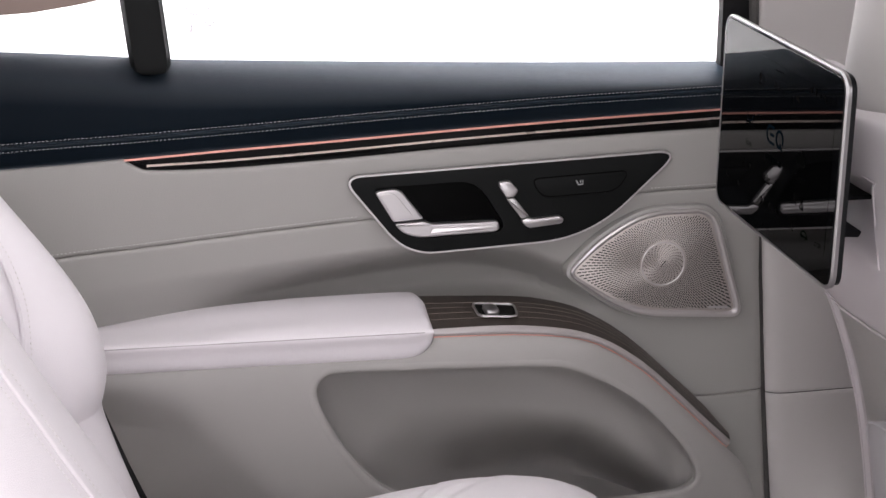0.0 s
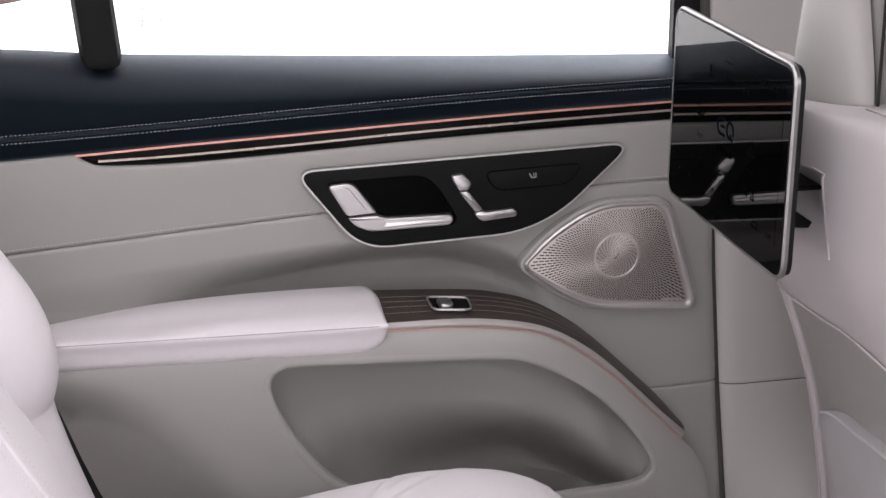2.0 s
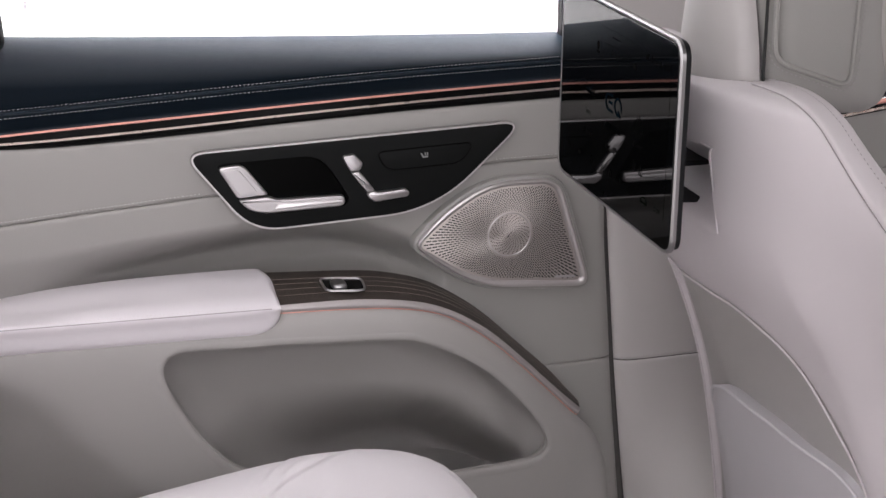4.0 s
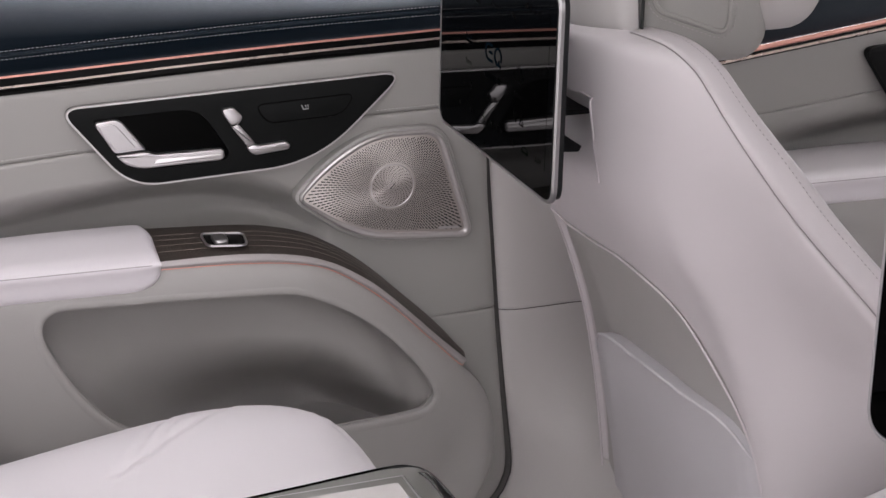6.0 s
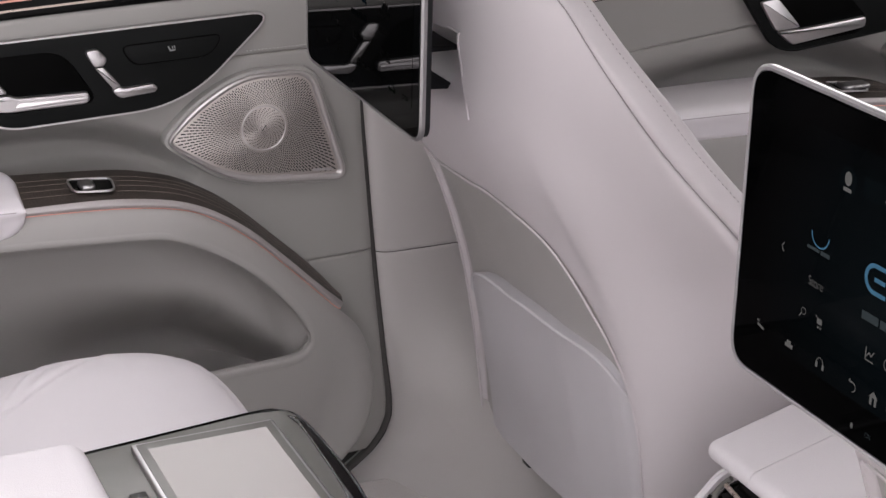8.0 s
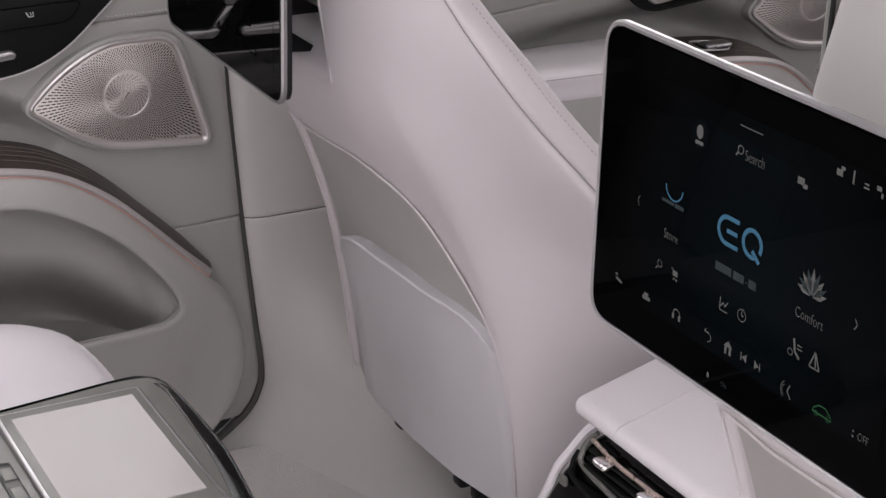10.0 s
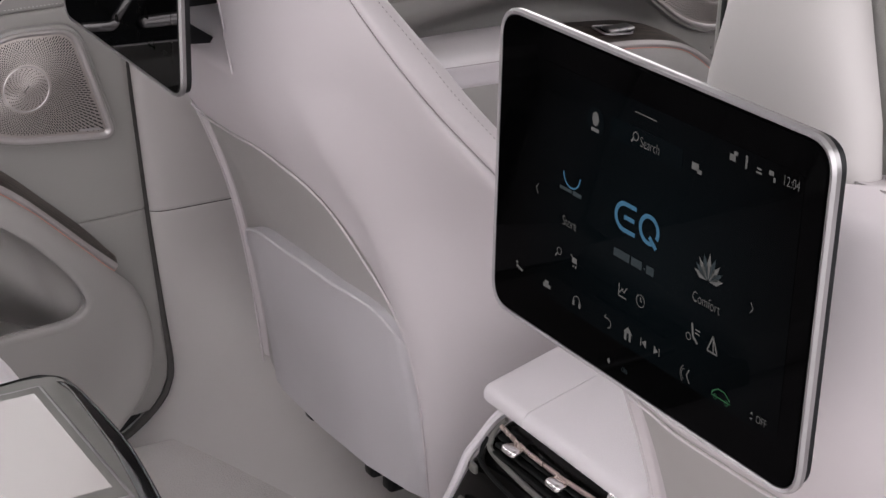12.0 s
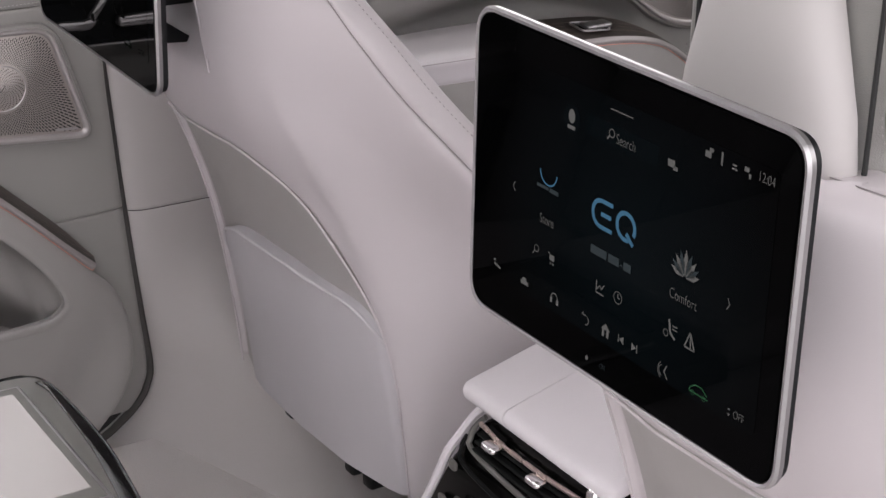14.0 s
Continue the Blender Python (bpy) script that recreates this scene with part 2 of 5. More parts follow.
def blob(center, half, e1=0.5, e2=0.5, nu=48, nv=32, turn=None, shape=None):
    """A superellipsoid, for cushions."""
    u = np.linspace(-math.pi, math.pi, nu, endpoint=False)
    v = np.linspace(-math.pi / 2, math.pi / 2, nv)
    f = lambda w, e: np.sign(w) * np.abs(w) ** e
    U, V = np.meshgrid(u, v, indexing="ij")
    P = np.stack([half[0] * f(np.cos(V), e1) * f(np.cos(U), e2), half[1] * f(np.cos(V), e1) * f(np.sin(U), e2), half[2] * f(np.sin(V), e1)], -1)
    if shape:
        P = shape(P)
    if turn is not None:
        P = P @ np.array(turn.to_3x3()).T
    bm = grid("blob", P + np.array(center), closed_u=True)
    bmesh.ops.remove_doubles(bm, verts=bm.verts[:], dist=1e-5)
    return bm


def stitches(path, pitch=0.0045, length=0.0030, r=0.00055, normal=(0, -1, 0)):
    """A row of short threads along a path."""
    path = np.array(path, float)
    seg = np.linalg.norm(np.diff(path, axis=0), axis=1)
    s = np.r_[0, np.cumsum(seg)]
    verts, faces = [], []
    n = np.array(normal, float)
    for k in np.arange(0, s[-1] - length, pitch):
        a, b = (np.array([np.interp(q, s, path[:, i]) for i in range(3)]) for q in (k, k + length))
        t = (b - a) / (np.linalg.norm(b - a) + 1e-12)
        w = np.cross(t, n)
        w /= np.linalg.norm(w) + 1e-12
        i0 = len(verts)
        m = (a + b) / 2
        verts += [a, m - w * r, m + n * r, m + w * r, b]
        faces += [(i0, i0 + 1, i0 + 2), (i0, i0 + 2, i0 + 3), (i0 + 1, i0 + 4, i0 + 2), (i0 + 2, i0 + 4, i0 + 3)]
    me = bpy.data.meshes.new("stitches")
    me.from_pydata([tuple(v) for v in verts], [], faces)
    return me


def strip(x0, x1, top, bottom, y, roll_top=0.0, roll_bottom=0.0, nx=90, nz=30, edge=None):
    """A skin between two lines top(x) and bottom(x), standing at y(x, z), with its edges rolled away by the given depths."""
    e = np.array([0, 0.0006, 0.0015, 0.003, 0.0055])
    X = np.linspace(x0, x1, nx)
    P = []
    for x in X:
        zt, zb = float(top(x)), float(bottom(x))
        h = zt - zb
        zz = np.r_[zb + e * min(1, h / 0.03), np.linspace(zb + 0.0055 * min(1, h / 0.03), zt - 0.0055 * min(1, h / 0.03), nz)[1:-1], (zt - e * min(1, h / 0.03))[::-1]]
        yy = y(np.full(len(zz), x), zz) + roll_bottom * np.exp(-(zz - zb) / 0.0012) + roll_top * np.exp(-(zt - zz) / 0.0012)
        xx = np.full(len(zz), x)
        if edge is not None:
            xx = xx + (edge(zz) - 0.004 - x1) * step(x, x1 - 0.12, x1)
            yy = yy + 0.004 * np.exp(-(x1 - x) / 0.003)
        P.append(np.stack([xx, yy, zz], 1))
    return grid("strip", np.array(P))


# ---------------------------------------------------------------- rear door
SILL = curve1([(-0.25, 0.950), (0.0, 0.937), (0.19, 0.923), (0.28, 0.916), (0.37, 0.908), (0.50, 0.901), (0.625, 0.895), (0.76, 0.889), (0.89, 0.884), (1.01, 0.880), (1.08, 0.877)])
SEAM = curve1([(-0.25, 0.813), (0.186, 0.831), (0.304, 0.8347), (0.425, 0.8395), (0.549, 0.8455), (0.677, 0.851), (0.808, 0.8555), (0.986, 0.859), (1.08, 0.861)])
TRIMLOW = curve1([(-0.25, 0.797), (0.18, 0.8075), (0.316, 0.8130), (0.424, 0.8180), (0.549, 0.8230), (0.677, 0.8285), (0.808, 0.8333), (0.943, 0.8368), (1.08, 0.840)])
BLACKLOW = curve1([(0.312, 0.8125), (0.329, 0.8022), (0.346, 0.7980), (0.424, 0.7962), (0.549, 0.8002), (0.677, 0.8060), (0.808, 0.8105), (0.943, 0.8135), (1.08, 0.8158)])
BRONZELINE = curve1([(0.336, 0.8040), (0.424, 0.8055), (0.549, 0.8103), (0.677, 0.8164), (0.808, 0.8212), (0.943, 0.8250), (1.08, 0.8283)])
MIDSEAM = curve1([(-0.25, 0.662), (0.0, 0.682), (0.24, 0.702), (0.33, 0.7085), (0.42, 0.7155), (0.48, 0.7195), (0.58, 0.726), (0.75, 0.734), (0.90, 0.7395), (1.08, 0.7415)])
FRONT_EDGE = curve1([(0.10, 0.90), (0.135, 0.99), (0.163, 1.045), (0.194, 1.084), (0.22, 1.099), (0.25, 1.104), (0.33, 1.095), (0.47, 1.080), (0.67, 1.063), (0.90, 1.045), (1.0, 1.04)])
BASE = curve1([(0.10, 0.790), (0.28, 0.778), (0.45, 0.772), (0.55, 0.770), (0.62, 0.770), (0.66, 0.767), (0.72, 0.762), (0.78, 0.757), (0.83, 0.757), (0.88, 0.760)])
SUNK = np.array([(0.578, 0.772), (0.900, 0.784), (0.912, 0.775), (0.850, 0.715), (0.640, 0.697), (0.615, 0.705)])
PANELFOOT = curve1([(-0.25, 0.585), (0.70, 0.585), (0.80, 0.575), (0.86, 0.545), (0.91, 0.51), (0.955, 0.474), (1.08, 0.474)])
SCOOP = spline([(0.15, 0.60), (0.15, 0.63), (0.40, 0.655), (0.62, 0.672), (0.72, 0.672), (0.78, 0.655), (0.83, 0.622), (0.80, 0.58), (0.40, 0.58)], 8, True)
LIP = spline([(-0.25, 0.69, 0.606), (0.25, 0.682, 0.611), (0.634, 0.68, 0.611), (0.74, 0.68, 0.606), (0.807, 0.683, 0.595), (0.85, 0.69, 0.575), (0.903, 0.70, 0.534), (0.966, 0.714, 0.471), (1.009, 0.725, 0.426), (1.040, 0.735, 0.392), (1.058, 0.74, 0.35), (1.065, 0.742, 0.30), (1.055, 0.744, 0.25), (1.02, 0.748, 0.20)], 10)


def soft_sdf(x, z, out, r=0.012):
    return sum(sdf(x + dx * r, z + dz * r, out) for dx, dz in ((0, 0), (1, 0.5), (-1, 0.5), (0.5, -1), (-0.5, -1), (1.8, 0), (-1.8, 0))) / 7


def mid_y(x, z):
    return BASE(z) + 0.078 * step(-soft_sdf(x, z, SCOOP), -0.020, 0.042) * (0.12 + 0.88 * step(x, 0.30, 0.66)) + 0.035 * step(-sdf(x, z, SUNK), 0.0, 0.010) + 0.02 * step(x, 1.02, 1.10) * 0.2


def rear_door():
    door = thing("rear_door", (0.5, 0.78, 0.15), "closed beige leather rear car door with navy upper trim", "car door")
    # upper trim, two padded strips with a seam between
    def top_y(x, z):
        s = (z - SEAM(x)) / (SILL(x) - SEAM(x) + 1e-9)
        s = np.clip(s, 0, 1)
        return 0.754 + 0.036 * s ** 1.7 + 0.032 * (1 - np.sqrt(1 - 0.992 * s ** 2))
    part("upper_trim", strip(-0.25, 1.046, SILL, SEAM, top_y, 0.0, 0.004, 110, 26), NAVY, door, "dark navy leather sill trim")
    part("trim_band", strip(-0.25, 1.05, SEAM, TRIMLOW, lambda x, z: 0.7535 + 0 * x, 0.004, 0.003, 110, 8), NAVY, door, "dark navy leather band below the seam")
    xs = np.linspace(-0.24, 1.045, 120)
    part("seam_backing", sweep(np.stack([xs, 0.7610 + 0 * xs, SEAM(xs)], 1), 0.0034), GAP, door, "dark seam between the padded strips")
    for nm, off in (("stitching", 0.0043), ("stitching", -0.0043)):
        xs = np.linspace(-0.24, 1.04, 200)
        zz = SEAM(xs) + off
        part(nm, stitches(np.stack([xs, (top_y(xs, zz) if off > 0 else 0.7535 + 0 * xs) - 0.0004, zz], 1), 0.0046, 0.0031, 0.00034), THREAD, door, "pale contrast stitching", 0)
    # black fin with the rose and bronze lines
    xs = np.linspace(0.314, 1.056, 120)
    fin = strip(0.3135, 1.056, lambda x: TRIMLOW(x) - 0.0008, BLACKLOW, lambda x, z: 0.7555 + 0 * x, 0.0, 0.003, 110, 8)
    part("trim_fin", fin, PIANO, door, "gloss black trim strip tapering to a point")
    part("fin_backing", strip(0.30, 1.056, lambda x: TRIMLOW(x) + 0.006, lambda x: TRIMLOW(x) - 0.016, lambda x, z: 0.7615 + 0 * x, 0.0, 0.0, 60, 4), GAP, door)
    part("light_line", sweep(np.stack([xs, 0.7552 + 0 * xs, TRIMLOW(xs) - 0.0016], 1), [(-0.0003, -0.0012), (0.0003, -0.0012), (0.0003, 0.0012), (-0.0003, 0.0012)]), ROSE, door, "thin rose gold line")
    xb = np.linspace(0.338, 1.056, 110)
    part("metal_line", sweep(np.stack([xb, 0.7550 + 0 * xb, BRONZELINE(xb)], 1), [(-0.0005, -0.0012), (0.0005, -0.0012), (0.0005, 0.0012), (-0.0005, 0.0012)]), BRONZE, door, "thin bronze metal line")
    # beige panels
    lowtop = lambda x: np.where(x < 0.3135, TRIMLOW(x), BLACKLOW(np.maximum(x, 0.3135)))
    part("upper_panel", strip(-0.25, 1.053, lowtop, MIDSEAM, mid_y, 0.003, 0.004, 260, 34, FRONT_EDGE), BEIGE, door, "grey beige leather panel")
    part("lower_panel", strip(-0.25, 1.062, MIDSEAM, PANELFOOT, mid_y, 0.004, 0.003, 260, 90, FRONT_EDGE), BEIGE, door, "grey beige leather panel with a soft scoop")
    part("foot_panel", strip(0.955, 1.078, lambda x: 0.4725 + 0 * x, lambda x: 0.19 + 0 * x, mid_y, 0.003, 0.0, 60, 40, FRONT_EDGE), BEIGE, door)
    # black backing added against light through the gaps, set back behind the map pocket
    for x0, x1, y0, z0, z1 in ((-0.30, 1.25, 0.874, 0.10, 0.27), (1.00, 1.25, 0.874, 0.27, 0.62), (-0.30, 1.25, 0.874, 0.62, 0.862), (-0.30, 1.02, 0.964, 0.25, 0.64)):
        part("door_backing", box(x0, x1, y0, y0 + 0.008, z0, z1, 0.003), BLACK, door, "black backing panel added inside the door")
    for a, b in ((-0.2, 0.572), (0.915, 1.05)):
        xs = np.linspace(a, b, 90)
        zz = MIDSEAM(xs) + 0.0055
        part("stitching", stitches(np.stack([xs, mid_y(xs, zz) - 0.0003, zz], 1), 0.0046, 0.0030, 0.0004), THREAD_BEIGE, door, "", 0)
    return door


door = rear_door()


def door_lower():
    # the part that stands proud below the armrest, with its map pocket
    pocket = spline([(0.508, 0.563), (0.516, 0.575), (0.535, 0.579), (0.595, 0.5765), (0.659, 0.574), (0.757, 0.568), (0.797, 0.561), (0.847, 0.535), (0.900, 0.494), (0.948, 0.439), (0.968, 0.403), (0.964, 0.387), (0.940, 0.381), (0.85, 0.386), (0.72, 0.395), (0.645, 0.407), (0.590, 0.431), (0.563, 0.454), (0.540, 0.484), (0.520, 0.520), (0.510, 0.545)], 6, True)
    v = np.r_[0, 0.002, 0.006, 0.012, 0.02, np.linspace(0.03, 1, 210)]
    P = []
    C = np.array(LIP)
    # even spacing along the lip
    s = np.r_[0, np.cumsum(np.linalg.norm(np.diff(C, axis=0), axis=1))]
    q = np.r_[np.linspace(0, 0.70, 60)[:-1], np.linspace(0.70, s[-1], 420)]
    C = np.stack([np.interp(q, s, C[:, i]) for i in range(3)], 1)
    xd = np.interp(q, [0, 0.80, 1.05, 1.30, s[-1]], [-0.25, 0.52, 0.76, 0.90, 0.99])
    zd = np.interp(q, [0, 1.30, s[-1]], [0.16, 0.16, 0.185])
    X = C[:, None, 0] + (xd - C[:, 0])[:, None] * v
    Z = C[:, None, 2] + (zd - C[:, 2])[:, None] * v
    d = np.hypot(X - C[:, None, 0], Z - C[:, None, 2])
    Y = C[:, None, 1] - 0.012 * (1 - np.exp(-d / 0.014)) + 0.0 * X
    Y = np.minimum(Y, C[:, None, 1])
    Y = Y + (0.672 - Y) * 0.0
    sd = sdf(X, Z, pocket)
    xc = 0.353 + (0.569 - Z) * 0.80
    Y = Y + 0.48 * (np.sqrt((xc - X) ** 2 + 0.02 ** 2) + xc - X) / 2 * step(0.595 - Z, 0.0, 0.08)
    panel = grid("low", np.stack([X, Y, Z], -1))
    # the opening, and a bowl behind it with a rolled rim
    panel.verts.ensure_lookup_table()
    cut = (sd < 0.004).ravel()
    bmesh.ops.delete(panel, geom=[panel.verts[i] for i in np.nonzero(cut)[0]], context="VERTS")
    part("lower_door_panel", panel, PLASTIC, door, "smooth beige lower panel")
    xf, yf, zf = X[:, ::3].ravel(), Y[:, ::3].ravel(), Z[:, ::3].ravel()

    def skin(o):
        out = []
        for x, z in o:
            d2 = (xf - x) ** 2 + (zf - z) ** 2
            k = np.argpartition(d2, 6)[:6]
            w = 1 / (d2[k] + 1e-7)
            out.append((yf[k] * w).sum() / w.sum())
        out = np.array(out)
        for _ in range(4):
            out = (np.roll(out, 1) + 2 * out + np.roll(out, -1)) / 4
        return out
    base = skin(pocket)
    rings = []
    for off, dy in ((-0.012, 0.0006), (-0.009, -0.0002), (-0.005, -0.0003), (-0.002, 0.0003), (-0.0005, 0.0018), (0.0, 0.004), (-0.001, 0.010)):
        o = inset(pocket, off)
        rings.append(np.stack([o[:, 0], (skin(o) if off < -0.0015 else base) + dy, o[:, 1]], 1))
    # bowl: a shallow upper shelf, and below its arc a hollow that runs deeper
    mid = np.array([0.745, 0.480])
    for k in np.r_[1.0, 0.992, 0.98, 0.965, 0.945, np.linspace(0.92, 0.0005, 56)]:
        f = 1 - k
        low = step(0.47 - pocket[:, 1], 0.0, 0.08) * step(f, 0.0, 0.06) * k
        east = step(pocket[:, 0], 0.80, 0.90)
        o = mid + (pocket - mid) * (k + 0.05 * (1 - east) * step(f, 0.0, 0.05) * k)[:, None] + np.array([0.004, -0.085]) * low[:, None]
        arc = np.interp(o[:, 0], [0.50, 0.56, 0.625, 0.693, 0.762, 0.832, 0.868, 0.905, 0.943, 0.975], [0.462, 0.474, 0.479, 0.480, 0.474, 0.461, 0.445, 0.416, 0.378, 0.340])
        blend = step(f, 0.0, 0.45)
        shelf = 0.010 + 0.030 * (1 - np.exp(-f / 0.05)) + 0.030 * (1 - np.exp(-f / 0.20))
        deep = step(arc - o[:, 1], -0.012, 0.130) * (0.25 + 0.75 * step(o[:, 0], 0.62, 0.88)) * step(f, 0.0, 0.10)
        y = base * (1 - blend) + 0.688 * blend + shelf + 0.170 * deep
        rings.append(np.stack([o[:, 0], y, o[:, 1]], 1))
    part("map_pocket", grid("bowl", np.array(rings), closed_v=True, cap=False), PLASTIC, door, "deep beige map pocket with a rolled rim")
    return C


door_lower()


def armrest(door, start=0.02):
    zt = curve1([(0.0, 0.596), (0.15, 0.608), (0.28, 0.6225), (0.36, 0.6305), (0.42, 0.6345), (0.50, 0.6365), (0.60, 0.6355), (0.66, 0.6335)])
    end = 0.635
    rings = []
    for x in np.r_[np.linspace(start, 0.600, 44), end - 0.034 * (1 - np.sin(np.linspace(0.15, 0.985, 14) * math.pi / 2))]:
        # both corners of the end are rounded, the lower one wider
        up = 0.010 * (1 - math.sqrt(max(0.0, 1 - (max(0.0, x - end + 0.012) / 0.012) ** 2)))
        low = 0.029 * (1 - math.sqrt(max(0.0, 1 - (max(0.0, x - end + 0.036) / 0.036) ** 2)))
        t = float(zt(x)) - up
        zs = 0.6265 - (x - 0.28) * 0.018
        zb = 0.5945 - (x - 0.28) * 0.028 + low * 0.9
        zs = max(zs, zb + 0.006)
        # towards the back the crown moves to the front edge
        q = min(1.0, max(0.0, zs - (t - 0.0075 + up)) / 0.030)
        zs = min(zs, t + 0.021)
        ring = spline([(0.790, t - 0.010 - 0.006 * q), (0.760, t - 0.002), (0.735, t + 0.009 * q), (0.705, t - 0.002 + 0.021 * q), (0.680, min(t - 0.002 + 0.028 * q, zs + 0.010)), (0.664, zs + 0.003), (0.6665, zs + 0.003 - 0.4 * (zs - zb)), (0.673, zb + 0.003), (0.70, zb - 0.001), (0.79, zb - 0.002)], 5, True)
        rings.append(np.stack([x + 0.008 + np.clip(ring[:, 0] - 0.74, -0.07, 0) * 0.08, ring[:, 0], ring[:, 1]], 1))
    pad = part("armrest_pad", grid("pad", np.array(rings), closed_v=True, cap=True), PALE, door, "pale padded leather armrest")
    xs = np.linspace(start + 0.03, 0.624, 60)
    zs = 0.6265 - (xs - 0.28) * 0.018
    seam = np.stack([xs + 0.003, 0.6628 + 0 * xs, np.minimum(zs, zt(xs) + 0.021) + 0.003], 1)
    part("stitching", stitches(seam + np.array([0, 0, 0.0035]), 0.0046, 0.003, 0.0005), THREAD_BEIGE, pad, "", 0)
    part("seam_line", sweep(seam + np.array([0, 0.0008, -0.0008]), 0.0005), SEAMDARK, pad)


armrest(door)


def wood_bow(door):
    T = spline([(0.60, 0.775, 0.628), (0.648, 0.772, 0.627), (0.746, 0.770, 0.621), (0.787, 0.768, 0.615), (0.829, 0.768, 0.602), (0.871, 0.768, 0.578), (0.907, 0.768, 0.550), (0.944, 0.766, 0.515), (0.990, 0.762, 0.470), (1.026, 0.756, 0.428)], 10)
    L = spline([(0.60, 0.68, 0.621), (0.636, 0.68, 0.620), (0.726, 0.68, 0.618), (0.793, 0.683, 0.608), (0.835, 0.687, 0.593), (0.871, 0.692, 0.571), (0.901, 0.698, 0.547), (0.941, 0.706, 0.508), (0.981, 0.716, 0.467), (1.018, 0.728, 0.431)], 10)
    C = spline([(0.60, 0.6795, 0.611), (0.634, 0.6795, 0.611), (0.74, 0.6795, 0.606), (0.807, 0.6825, 0.595), (0.85, 0.6895, 0.575), (0.903, 0.6995, 0.534), (0.966, 0.7135, 0.471), (1.009, 0.7245, 0.4265), (1.016, 0.728, 0.426)], 10)
    n = 90
    def res(A):
        s = np.r_[0, np.cumsum(np.linalg.norm(np.diff(A, axis=0), axis=1))]
        q = np.linspace(0, s[-1], n)
        return np.stack([np.interp(q, s, A[:, i]) for i in range(3)], 1)
    T, L, C = res(T), res(L), res(C)
    v = np.linspace(0, 1, 14)[None, :, None]
    P = T[:, None] * (1 - v) + L[:, None] * v
    P[..., 2] += 0.003 * np.sin(v[..., 0] * math.pi)
    wood = part("wood_trim", grid("wood", P), WOOD, door, "dark open-pore wood bow with fine pinstripes")
    for k in (0.30, 0.46, 0.62, 0.78):
        path = T * (1 - k) + L * k + np.array([0, 0, 0.003 * math.sin(k * math.pi) + 0.0001])
        part("pinstripe", sweep(path, 0.00020), PIN, wood)
    P = L[:, None] * (1 - v) + C[:, None] * v
    P[..., 1] -= 0.004 * np.sin(v[..., 0] * math.pi)
    part("metal_lip", grid("lip", P), LIPMETAL, door, "satin silver lip under the wood")
    part("light_line", sweep(C + np.array([0, -0.0004, 0]), 0.0007), ROSE, door, "thin rose gold line")
    return T, L


wood_bow(door)


